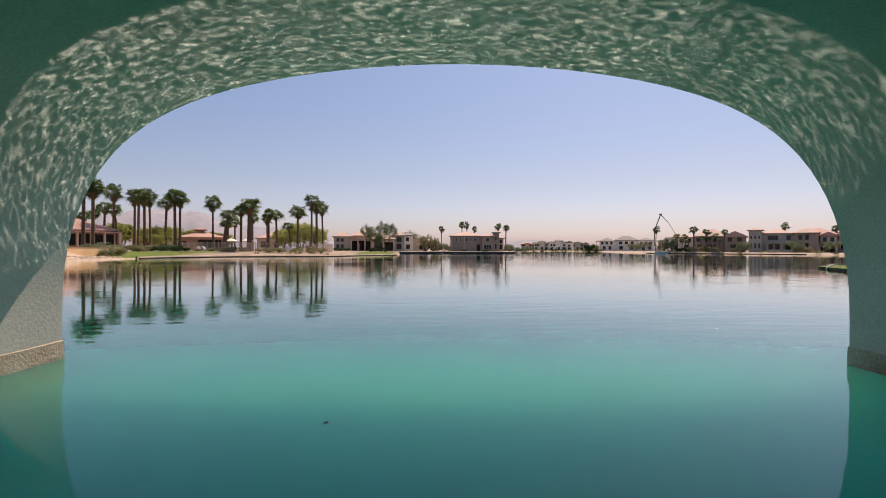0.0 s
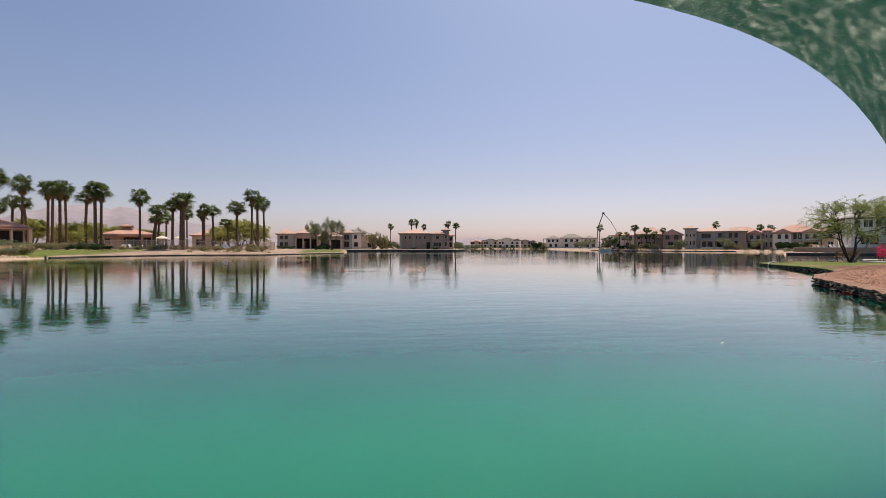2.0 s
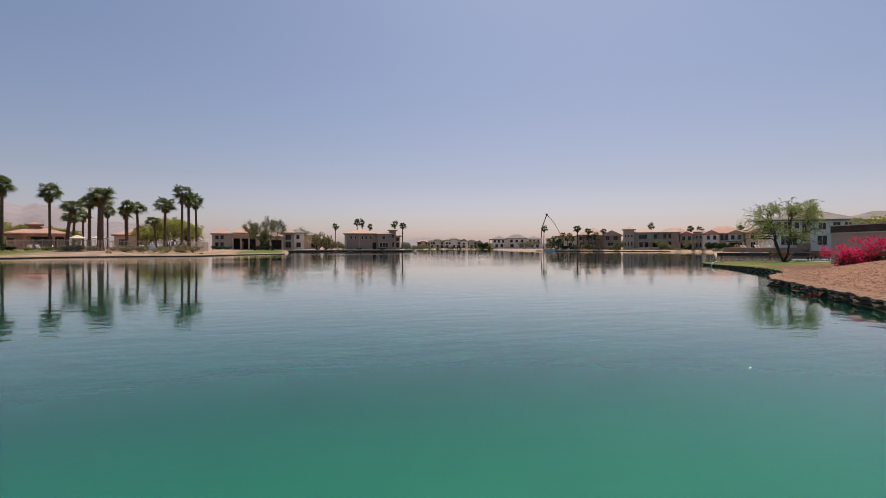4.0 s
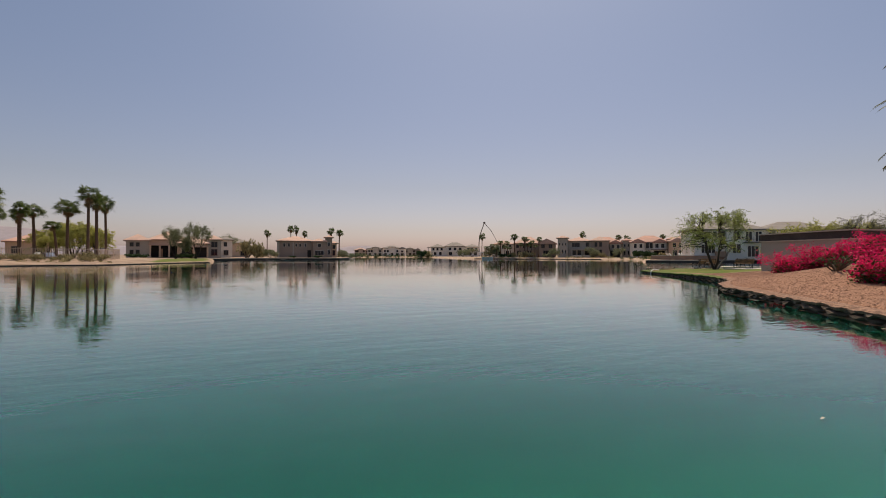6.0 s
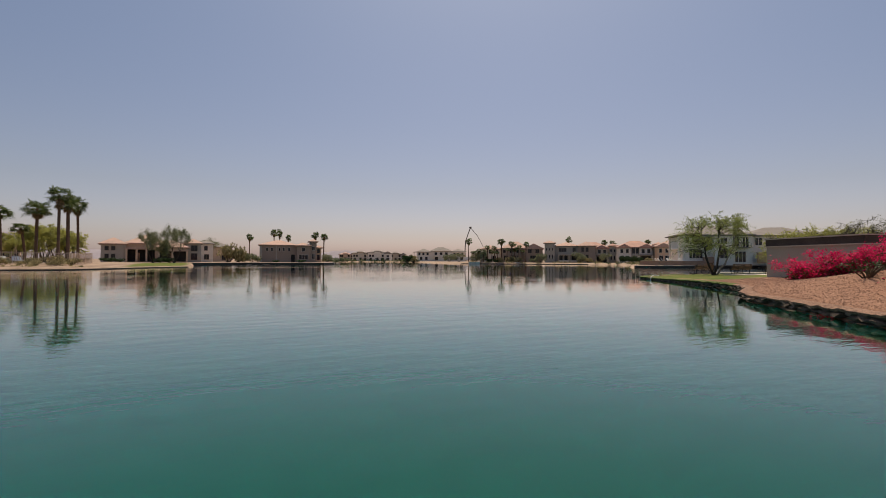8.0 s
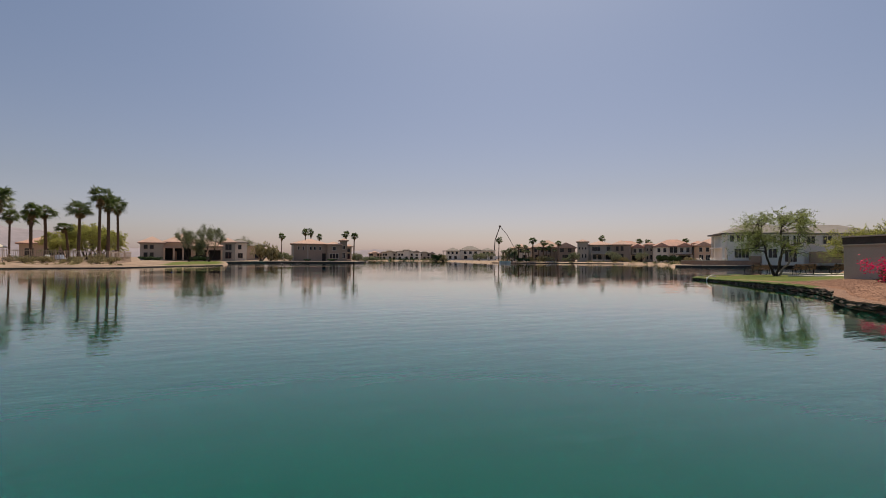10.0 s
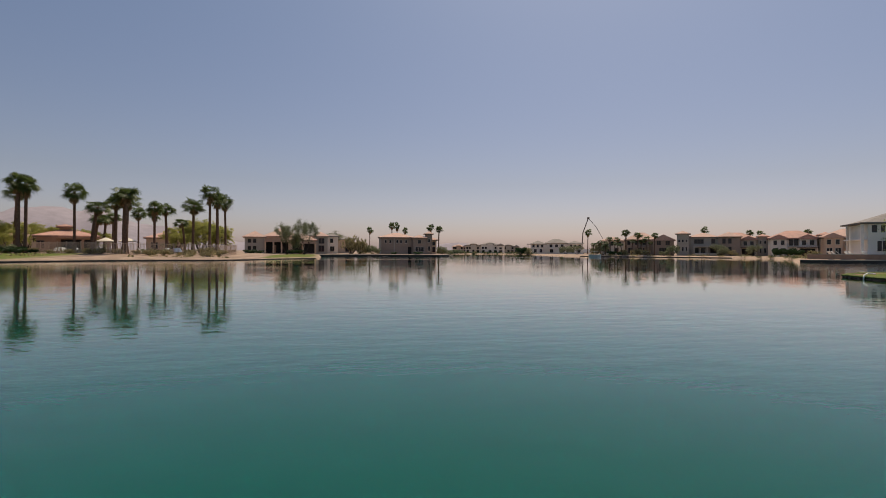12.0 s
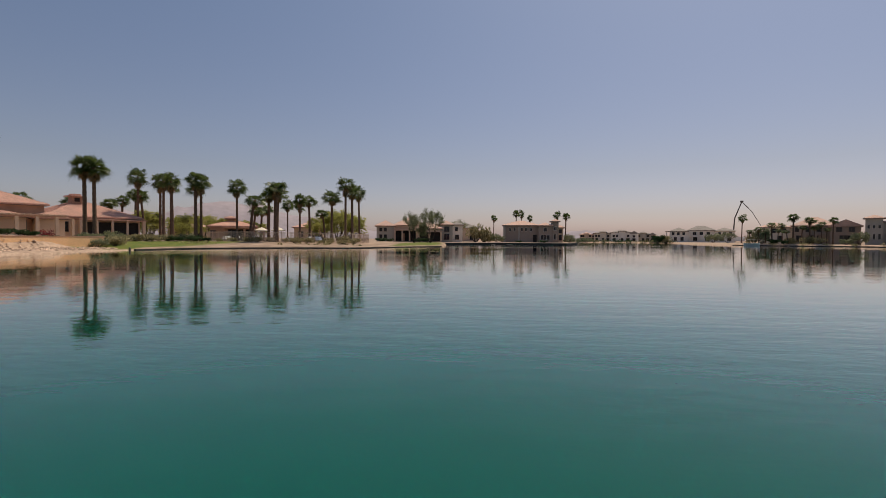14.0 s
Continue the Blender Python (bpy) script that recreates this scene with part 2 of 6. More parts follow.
WATER_A, WATER_B, WATER_C, RIPPLE = (0.0012, 0.074, 0.055), (0.0018, 0.086, 0.066), (0.025, 0.275, 0.205), 0.0076
M = dict(
    water=water_mat(),
    ground=ground_mat(),
    concrete=mat("bridge_stucco", (0.53, 0.465, 0.43), 0.85, 0.14, 0.7, 30, 0.12),
    footing=mat("footing_concrete", (0.50, 0.40, 0.32), 0.8, 0.2, 1.2, 25, 0.3, hue=(0.22, 0.14, 0.085)),
    stone=piece_mat("bank_stone", (0.145, 0.108, 0.082), 0.95, 0.4),
    cap=mat("wall_cap", (0.52, 0.45, 0.38), 0.8, 0.15),
    utility=mat("utility_stucco", (0.40, 0.35, 0.31), 0.9, 0.08, 0.4, 20),
    fascia=mat("dark_fascia", (0.075, 0.058, 0.05), 0.8, 0.25, 1.0, 12),
    white=mat("white_stucco", (0.86, 0.79, 0.70), 0.85, 0.07, 0.4, 15),
    grey=mat("grey_stucco", (0.46, 0.41, 0.35), 0.9, 0.08, 0.4, 15),
    taupe=mat("taupe_stucco", (0.37, 0.29, 0.235), 0.9, 0.08, 0.4, 15),
    tan=mat("tan_stucco", (0.68, 0.50, 0.36), 0.9, 0.09, 0.4, 15),
    cream=mat("cream_stucco", (0.74, 0.65, 0.53), 0.9, 0.08, 0.4, 15),
    brownwall=mat("brown_garden_wall", (0.46, 0.28, 0.19), 0.9, 0.15, 0.8, 15),
    # kept dark so that its colour also carries the shadow along the waterline
    shadowed_seawall=mat("sea_wall", (0.085, 0.07, 0.06), 0.9, 0.2, 0.8, 15),
    tileroof=mat("clay_tile", (0.62, 0.40, 0.315), 0.85, 0.22, 0.5, 5, 0.3, hue=(0.50, 0.35, 0.28)),
    redroof=mat("red_clay_tile", (0.60, 0.345, 0.265), 0.85, 0.25, 0.6, 5, 0.4, hue=(0.47, 0.29, 0.23)),
    greyroof=mat("grey_tile", (0.27, 0.24, 0.215), 0.8, 0.15, 0.5, 5, 0.3),
    trim=mat("dark_trim", (0.17, 0.13, 0.105), 0.7, 0.15),
    lighttrim=mat("pale_trim", (0.62, 0.57, 0.50), 0.7, 0.08),
    glass=glass_mat("window_glass", (0.015, 0.018, 0.022)),
    # near-black for panels that paint the shade of openings onto walls
    dark=mat("painted_opening_shade", (0.03, 0.026, 0.024), 0.9, 0.2),
    bark=mat("palm_bark", (0.175, 0.108, 0.072), 0.95, 0.3, 4.0, 12, 0.8),
    thatch=leaf_mat("dry_fronds", (0.30, 0.20, 0.10), 0.9, 0.15),
    frond=leaf_mat("palm_frond", (0.092, 0.13, 0.036), 0.38, 0.40),
    datefrond=leaf_mat("date_frond", (0.10, 0.135, 0.075), 0.5, 0.25),
    treebark=mat("tree_bark", (0.055, 0.042, 0.034), 0.95, 0.3, 3.0, 25, 0.6),
    litbark=mat("sunlit_pale_bark", (0.26, 0.24, 0.21), 0.9, 0.3, 3.0, 25, 0.5),
    leaf=leaf_mat("mesquite_leaf", (0.36, 0.42, 0.13), 0.6, 0.5),
    yellowleaf=leaf_mat("palo_verde_leaf", (0.50, 0.50, 0.15), 0.6, 0.6),
    greyleaf=leaf_mat("grey_green_leaf", (0.25, 0.265, 0.15), 0.6, 0.35),
    dryleaf=leaf_mat("dry_shrub_leaf", (0.36, 0.31, 0.16), 0.8, 0.3),
    hedge=leaf_mat("hedge_leaf", (0.045, 0.085, 0.025), 0.6, 0.25),
    bloom=leaf_mat("magenta_bract", (0.80, 0.03, 0.16), 0.6, 0.5, 0.3),
    redleaf=leaf_mat("dull_red_leaf", (0.30, 0.04, 0.045), 0.7, 0.3),
    bloomleaf=leaf_mat("bougainvillea_leaf", (0.055, 0.075, 0.03), 0.6, 0.3),
    lip=mat("gravel_lip", (0.38, 0.225, 0.155), 0.95, 0.4, 9.0, 30, 0.8),
    turf=mat("turf", (0.095, 0.145, 0.03), 0.95, 0.25, 4.0, 60, 0.6, hue=(0.15, 0.15, 0.045)),
    pebble=mat("gravel_stone", (0.42, 0.245, 0.168), 0.95, 0.2, 2.0, 12, 0, island=0.35),
    rock=mat("riprap_stone", (0.58, 0.42, 0.31), 0.95, 0.3, 1.5, 12, 0.5, island=0.4),
    twig=mat("twig", (0.12, 0.085, 0.06), 0.9, 0.3),
    boulder=mat("sandstone", (0.42, 0.30, 0.21), 0.95, 0.3, 1.5, 12, 0.8),
    iron=mat("dark_iron", (0.03, 0.028, 0.027), 0.5, 0.2, metal=0.6),
    terrace=mat("terrace_stucco", (0.86, 0.54, 0.29), 0.9, 0.12, 0.5, 15),
    fence=mat("tan_fence_paint", (0.55, 0.42, 0.32), 0.6, 0.1),
    wood=mat("bench_wood", (0.28, 0.15, 0.08), 0.7, 0.25, 2.0, 30),
    plastic=mat("white_plastic", (0.8, 0.8, 0.78), 0.5, 0.05),
    canvas=mat("cream_canvas", (0.75, 0.68, 0.56), 0.9, 0.06),
    rubber=mat("black_rubber", (0.02, 0.02, 0.02), 0.8, 0.2),
    red=mat("red_flower_petals", (0.65, 0.05, 0.06), 0.6, 0.2),
    # the air's haze is put into this pale rose-grey
    mountain=mat("haze_tinted_mountain", (0.32, 0.285, 0.31), 1.0, 0.10, 0.004, 0.03, 0),
    path=mat("pale_path", (0.62, 0.56, 0.48), 0.9, 0.1),
    crane=mat("crane_paint", (0.13, 0.11, 0.10), 0.6, 0.1),
)


# ---- mesh helpers ----
def mesh(name, verts, faces, material, smooth=False):
    me = bpy.data.meshes.new(name)
    me.from_pydata([tuple(v) for v in verts], [], faces)
    me.materials.append(material)
    if smooth:
        me.polygons.foreach_set("use_smooth", [True] * len(me.polygons))
    me.update()
    return me


def part(name, me, parent, label=""):
    ob = new(name, me)
    ob.parent = parent
    if label:
        ob["label"] = label
    return ob


def box_data(x0, x1, y0, y1, z0, z1, bev=0.0):
    """A box, its vertical and top edges bevelled where bev is given."""
    bm = bmesh.new()
    bmesh.ops.create_cube(bm, size=1)
    for v in bm.verts:
        v.co = Vector(((x0 + x1) / 2 + v.co.x * (x1 - x0), (y0 + y1) / 2 + v.co.y * (y1 - y0), (z0 + z1) / 2 + v.co.z * (z1 - z0)))
    if bev:
        bmesh.ops.bevel(bm, geom=bm.edges[:], offset=bev, segments=1, affect="EDGES")
    return bm


def box(name, x0, x1, y0, y1, z0, z1, material, bev=0.0):
    bm = box_data(x0, x1, y0, y1, z0, z1, bev)
    me = bpy.data.meshes.new(name)
    bm.to_mesh(me)
    bm.free()
    me.materials.append(material)
    return me


def join(name, bms, material):
    verts, faces = [], []
    for bm in bms:
        bm.verts.index_update()
        o = len(verts)
        verts += [v.co.copy() for v in bm.verts]
        faces += [[o + v.index for v in f.verts] for f in bm.faces]
        bm.free()
    return mesh(name, verts, faces, material)


def tube(verts, faces, pts, radii, sides=7):
    """Appends a tapered tube along pts."""
    o = len(verts)
    for i, p in enumerate(pts):
        d = (pts[min(i + 1, len(pts) - 1)] - pts[max(i - 1, 0)]).normalized()
        a = d.orthogonal().normalized()
        b = d.cross(a)
        for k in range(sides):
            w = 2 * math.pi * k / sides
            verts.append(p + (a * math.cos(w) + b * math.sin(w)) * radii[i])
    for i in range(len(pts) - 1):
        for k in range(sides):
            q = o + i * sides
            faces.append((q + k, q + (k + 1) % sides, q + sides + (k + 1) % sides, q + sides + k))
    faces.append(tuple(o + (len(pts) - 1) * sides + k for k in range(sides)))


def leaves(verts, faces, centres, size, rng, long=1.7):
    """Appends one small bent leaf at each centre."""
    n = len(centres)
    a = rng.normal(size=(n, 3))
    a /= np.linalg.norm(a, axis=1)[:, None]
    b = np.cross(a, rng.normal(size=(n, 3)))
    b /= np.linalg.norm(b, axis=1)[:, None] + 1e-9
    s = size * rng.uniform(0.6, 1.4, (n, 1))
    c = np.asarray(centres)
    quad = np.stack([c - a * s * long, c + b * s * 0.6, c + a * s * long, c - b * s * 0.6], 1).reshape(-1, 3)
    o = len(verts)
    verts.extend(map(tuple, quad))
    faces.extend((o + 4 * i, o + 4 * i + 1, o + 4 * i + 2, o + 4 * i + 3) for i in range(n))


def empty(name, m=None):
    ob = new(name)
    if m is not None:
        ob.matrix_world = m
    return ob


def polar(bearing, reach):
    return reach * math.sin(radians(bearing)), reach * math.cos(radians(bearing))


# ---- lake, ground ----
# the shore line, piece by piece
EAST_BANK = [(6.0, 6.17), (7.6, 6.9), (10.5, 8.7), (13.0, 11.3), (14.5, 13.4), (16.3, 15.8), (17.3, 17.2), (17.95, 18.15), (19.6, 19.6), (22.6, 21.2), (24.4, 22.9), (26.2, 25.4),
             (27.9, 28.0), (30.2, 32.0), (31.9, 35.5), (33.4, 36.5), (36.0, 37.6), (42, 39.2)]
EAST_SHORE = [(52, 40.6), (64, 42), (80, 45), (100, 52), (109, 64.6), (102.5, 70.6), (82.5, 75.6), (79.5, 79), (83, 83.5), (93, 92), (105, 103), (113, 115),
              (112, 128), (104.5, 136.6), (96, 146), (87, 152), (81, 160), (88, 200)]
NORTH_SHORE = [(97, 240), (90, 268), (70, 281), (48, 270), (40, 215), (34, 160), (28, 146), (10, 148), (2, 147), (-6, 140), (-4, 118), (-4.5, 103),
               (-10, 95), (-13.5, 88), (-17, 82.3), (-22.5, 82)]
WEST_SHORE = [(-30.5, 78.5), (-36.4, 71), (-37.2, 65), (-36.0, 59), (-35.7, 53), (-35, 47), (-33, 38), (-28, 25), (-20, 14), (-12, 9.3), (-7, 7.5), (-4.89, 6.85)]
CHANNEL = [(-5.8, -7.0), (-20, -15), (-45, -60), (40, -60), (20, -15), (5.1, -7.7)]
LAKE = EAST_BANK + EAST_SHORE + NORTH_SHORE + WEST_SHORE + CHANNEL


def lake_distance(px, py):
    """Distance to the shore line, positive on land."""
    best = np.full(px.shape, 1e9)
    inside = np.zeros(px.shape, bool)
    for (x0, y0), (x1, y1) in zip(LAKE, LAKE[1:] + LAKE[:1]):
        dx, dy = x1 - x0, y1 - y0
        t = np.clip(((px - x0) * dx + (py - y0) * dy) / (dx * dx + dy * dy), 0, 1)
        best = np.minimum(best, np.hypot(px - x0 - t * dx, py - y0 - t * dy))
        hit = (y0 > py) != (y1 > py)
        xs = x0 + (py - y0) * dx / (dy if abs(dy) > 1e-9 else 1e-9)
        inside ^= hit & (px < xs)
    return np.where(inside, -best, best)


def bump_at(px, py, x, y, r):
    return np.exp(-((px - x) ** 2 + (py - y) ** 2) / (r * r))


def ease(a, b, x):
    t = np.clip((x - a) / (b - a), 0, 1)
    return t * t * (3 - 2 * t)


def land_height(px, py, d):
    bank = np.full(px.shape, 0.55)
    near = (px > 5) & (px < 62) & (py < 46)
    # gravel bank beside the arch, low lawn at its tip, mound under the flowers
    right = 0.33 - 0.08 * ease(24, 34, py)
    right = right + 0.16 * ease(0.5, 8, d) + 0.60 * bump_at(px, py, 25.5, 13.0, 5.0) + 0.15 * bump_at(px, py, 28, 19, 4) + 0.5 * bump_at(px, py, 14, 5.5, 4) + 0.34 * bump_at(px, py, 24.2, 17.0, 2.6) + 0.12 * bump_at(px, py, 27.5, 19.5, 2.4)
    right = right - 0.10 * ease(26, 36, py)
    bank = np.where(near, right, bank)
    west = (px < -3) & (py > 5) & (py < 120)
    beach = 0.10 + 0.07 * d * ease(-1, 12, d)
    beach = np.minimum(beach, 0.75)
    beach = np.where(py > 66, np.minimum(0.22 + 0.05 * d, 0.85), beach)
    beach = beach + np.where(py < 66, 0.95 * ease(6.2, 7.2, d), 0) * (1 - ease(60, 66, py))
    beach = beach + 1.0 * ease(24, 40, d) * (1 - ease(80, 110, py))
    bank = np.where(west, beach, bank)
    ramp_w = np.where(near, 0.25, np.where(west, 0.5, 0.3))
    z = np.where(d > 0, bank * ease(0, 1, (d - np.where(near, 0.22, 0.0)) / ramp_w), -1.3 * ease(0, 1, -d / 0.5))
    return z


def axis(*spans):
    out = []
    for a, b, step in spans:
        n = max(1, round((b - a) / step))
        out += [a + (b - a) * i / n for i in range(n)]
    return np.array(out + [spans[-1][1]])


def build_ground():
    xs = axis((-3500, -600, 400), (-600, -120, 40), (-120, -70, 5), (-70, 5, 1.2), (5, 36, 0.3), (36, 60, 0.8), (60, 130, 1.8), (130, 260, 10), (260, 600, 50), (600, 3500, 400))
    ys = axis((-3500, -600, 400), (-600, -70, 50), (-70, 4, 3), (4, 42, 0.3), (42, 110, 1.0), (110, 170, 2), (170, 300, 5), (300, 600, 40), (600, 4000, 400))
    gx, gy = np.meshgrid(xs, ys)
    d = lake_distance(gx, gy)
    z = land_height(gx, gy, d)
    rng = np.random.default_rng(4)
    z += np.where(d > 0.4, rng.normal(0, 0.012, z.shape), 0) * np.where((gx > 5) & (gx < 40) & (gy < 46), 0.2, 1)
    ny, nx = gx.shape
    verts = np.stack([gx, gy, z], -1).reshape(-1, 3)
    q = (np.arange(ny - 1)[:, None] * nx + np.arange(nx - 1)[None, :]).ravel()
    faces = np.stack([q, q + 1, q + nx + 1, q + nx], 1).tolist()
    me = mesh("ground", verts, faces, M["ground"], True)
    wob = 0.6 * np.sin(gx * 0.9) + 0.5 * np.sin(gy * 1.3 + gx * 0.4)
    near = (gx > 5) & (gx < 62) & (gy < 46)
    west = (gx < -3) & (gy > 5) & (gy < 125)
    grass = np.where(near, ease(-0.7, 0.7, (gy - 26.6) + 0.10 * (gx - 28) + 0.4 * wob) * ease(0.5, 1.2, d), 0)
    lawn_w = west & (gy > 62)
    grass = np.where(lawn_w, ease(0.9, 1.6, d + 0.1 * wob) * (1 - ease(17, 20, d + 0.5 * wob)) * (1 - ease(-38, -35, gx)), grass)
    grass = np.maximum(grass, np.where((gx < 2) & (gx > -13) & (gy > 84) & (gy < 140), ease(0.6, 1.5, d) * (1 - ease(34, 38, d)), 0))
    gravel = np.where(near, 1 - grass, 0)
    sand = np.where(west & (gy <= 66), 1 - ease(6, 8, d), np.where((gx > 60) & (gy > 76), 1 - ease(3, 7, d + 0.8 * wob), 0.15))
    cover = np.stack([grass, gravel, sand * np.ones_like(grass), np.ones_like(grass)], -1).reshape(-1)
    ca = me.color_attributes.new("cover", "FLOAT_COLOR", "POINT")
    ca.data.foreach_set("color", cover.astype(np.float32))
    tagged(new("ground", me), "desert lake shore of gravel, sand and lawn", "ground", kind="structure")


build_ground()
far = 4500
wverts = [(-far, -far, 0), (far, -far, 0), (far, far, 0), (-far, far, 0)]
water = new("water", mesh("water", wverts, [(0, 1, 2, 3)], M["water"]))
tagged(water, "calm teal lake water with fine ripples", "water", kind="structure")


def terrain_z(x, y):
    px, py = np.array([float(x)]), np.array([float(y)])
    return max(0.0, float(land_height(px, py, lake_distance(px, py))[0]))


# ---- bridge ----
def build_bridge():
    root = empty("bridge", pose(0.434, 6.175, 0, 0, 0, -4.41))
    half, spring, rise, bow, length = 5.22, 0.60, 2.38, 0.963, 12.0
    prof = [(-half, -1.5), (-half, spring * 0.5)]
    n = 56
    for i in range(n + 1):
        c = -math.cos(math.pi * i / n)
        s = math.sqrt(max(0.0, 1 - abs(c) ** 6.546))
        prof.append((half * c, spring + rise * s ** 0.8455 + bow * (1 - c * c)))
    prof += [(half, spring * 0.5), (half, -1.5)]
    k = len(prof)
    rows = [-length * (i / 24) ** 1.5 for i in range(25)]
    verts = [(x, y, z) for y in rows for x, z in prof]
    faces = []
    for r in range(len(rows) - 1):
        for i in range(k - 1):
            a = r * k + i
            faces.append((a, a + 1, a + k + 1, a + k))
    part("barrel", mesh("barrel", verts, faces, M["concrete"], True), root, "smooth grey stucco barrel vault")
    # outer shell: spandrels at both ends, flanks and deck
    top, side = 5.1, 9.0
    verts, faces = [], []
    for y, flip in ((0.0, False), (-length, True)):
        o = len(verts)
        verts += [(x, y, z) for x, z in prof]
        outer = [(-side, -1.5)] + [(-side + 2 * side * i / (k - 3), top) for i in range(k - 2)] + [(side, -1.5)]
        verts += [(x, y, z) for x, z in outer]
        for i in range(k - 1):
            f = (o + i, o + k + i, o + k + i + 1, o + i + 1)
            faces.append(f[::-1] if flip else f)
    part("spandrel_wall", mesh("spandrel_wall", verts, faces, M["concrete"]), root)
    part("deck", box("deck", -side, side, -length - 0.15, 0.15, top, top + 0.35, M["concrete"], 0.04), root)
    for s in (-1, 1):
        part("flank", box("flank", s * side - 0.15, s * side + 0.15, -length, 0, -1.5, top, M["concrete"]), root)
        part("parapet", box("parapet", -side, side, -length - 0.1 if s < 0 else -0.25, -length + 0.25 if s < 0 else 0.1, top + 0.35, top + 1.3, M["concrete"], 0.05), root)
        # sloping footing along the waterline
        verts, faces = [], []
        sec = [(half + 0.02, 0.27), (half - 0.018, 0.24), (half - 0.03, 0.05), (half - 0.03, -1.5), (half + 0.02, -1.5)]
        for j in range(25):
            y = 0.004 - (length) * j / 24
            verts += [(s * (x + 0.006 * math.sin(7 * j)), y, z + 0.008 * math.sin(5.1 * j)) for x, z in sec]
        m = len(sec)
        for j in range(24):
            for i in range(m - 1):
                a = j * m + i
                f = (a, a + 1, a + m + 1, a + m)
                faces.append(f if s > 0 else f[::-1])
        faces.append(tuple(range(m)))
        part("footing", mesh("footing", verts, faces, M["footing"]), root, "stained pale concrete footing at the waterline")
    tagged(root, "grey stucco arched bridge over the lake channel", "bridge", kind="structure")
    return root


bridge = build_bridge()


# added area lamps over the water stand in for sunlight off the ripples: rays rise as steeply as the sun stands, the
# broken net of light painted into their emission
def glint_light(across, shift, power):
    up = Vector((-sun_dir.x, -sun_dir.y, sun_dir.z))
    li = bpy.data.lights.new("water_glint", "AREA")
    li.shape, li.size, li.size_y = "RECTANGLE", 2.0, 2.4
    li.energy, li.color = power, (0.96, 1.0, 0.88)
    li.spread = radians(1.2)
    li.use_nodes = True
    nt = li.node_tree
    em = nt.nodes["Emission"]
    tc = nt.nodes.new("ShaderNodeTexCoord")
    mp = nt.nodes.new("ShaderNodeMapping")
    mp.inputs["Location"].default_value = (shift, 0.37 * shift, 0)
    mp.inputs["Scale"].default_value = (3.0, 7.6, 1.0)
    wob = nt.nodes.new("ShaderNodeTexNoise")
    wob.inputs["Scale"].default_value, wob.inputs["Detail"].default_value = 1.6, 3
    add = nt.nodes.new("ShaderNodeVectorMath")
    add.operation = "MULTIPLY_ADD"
    add.inputs[1].default_value = (0.30, 0.30, 0)
    vor = nt.nodes.new("ShaderNodeTexVoronoi")
    vor.feature = "DISTANCE_TO_EDGE"
    vor.inputs["Scale"].default_value = 4.9
    line = nt.nodes.new("ShaderNodeMapRange")
    line.inputs[1].default_value, line.inputs[2].default_value = 0.0, 0.25
    line.inputs[3].default_value, line.inputs[4].default_value = 1.0, 0.0
    pw = nt.nodes.new("ShaderNodeMath")
    pw.operation = "POWER"
    pw.inputs[1].default_value = 5.5
    big = nt.nodes.new("ShaderNodeTexNoise")
    big.inputs["Scale"].default_value, big.inputs["Detail"].default_value = 4.2, 3
    br = nt.nodes.new("ShaderNodeMapRange")
    br.inputs[1].default_value, br.inputs[2].default_value = 0.40, 0.64
    br.inputs[3].default_value, br.inputs[4].default_value = 0.10, 2.4
    ml = nt.nodes.new("ShaderNodeMath")
    ml.operation = "MULTIPLY"
    ma = nt.nodes.new("ShaderNodeMath")
    ma.operation = "ADD"
    ma.inputs[1].default_value = 0.004
    nt.links.new(tc.outputs["UV"], mp.inputs[0])
    nt.links.new(mp.outputs[0], wob.inputs["Vector"])
    nt.links.new(mp.outputs[0], big.inputs["Vector"])
    nt.links.new(wob.outputs["Color"], add.inputs[0])
    nt.links.new(mp.outputs[0], add.inputs[2])
    nt.links.new(add.outputs[0], vor.inputs["Vector"])
    nt.links.new(vor.outputs["Distance"], line.inputs[0])
    nt.links.new(line.outputs[0], pw.inputs[0])
    nt.links.new(big.outputs[0], br.inputs[0])
    nt.links.new(pw.outputs[0], ml.inputs[0])
    nt.links.new(br.outputs[0], ml.inputs[1])
    nt.links.new(ml.outputs[0], ma.inputs[0])
    nt.links.new(ma.outputs[0], em.inputs["Strength"])
    eye = bridge.matrix_world @ Vector((across, 0.68, 0.74))
    ob = new("water_glint", li)
    side = (bridge.matrix_world.to_3x3() @ Vector((1, 0, 0))).normalized()
    back = -up
    side = (side - back * side.dot(back)).normalized()
    m = Matrix((side, (up.cross(side)) * -1, -up)).transposed().to_4x4()
    if m.determinant() < 0:
        m = Matrix((side, up.cross(side), -up)).transposed().to_4x4()
    m.translation = eye
    ob.matrix_world = m
    return ob


for lamp, power in enumerate((8.5, 11.0, 10.5, 10.0, 6.5)):
    glint_light(-3.92 + 2.053 * lamp, 7.3 * lamp, power)


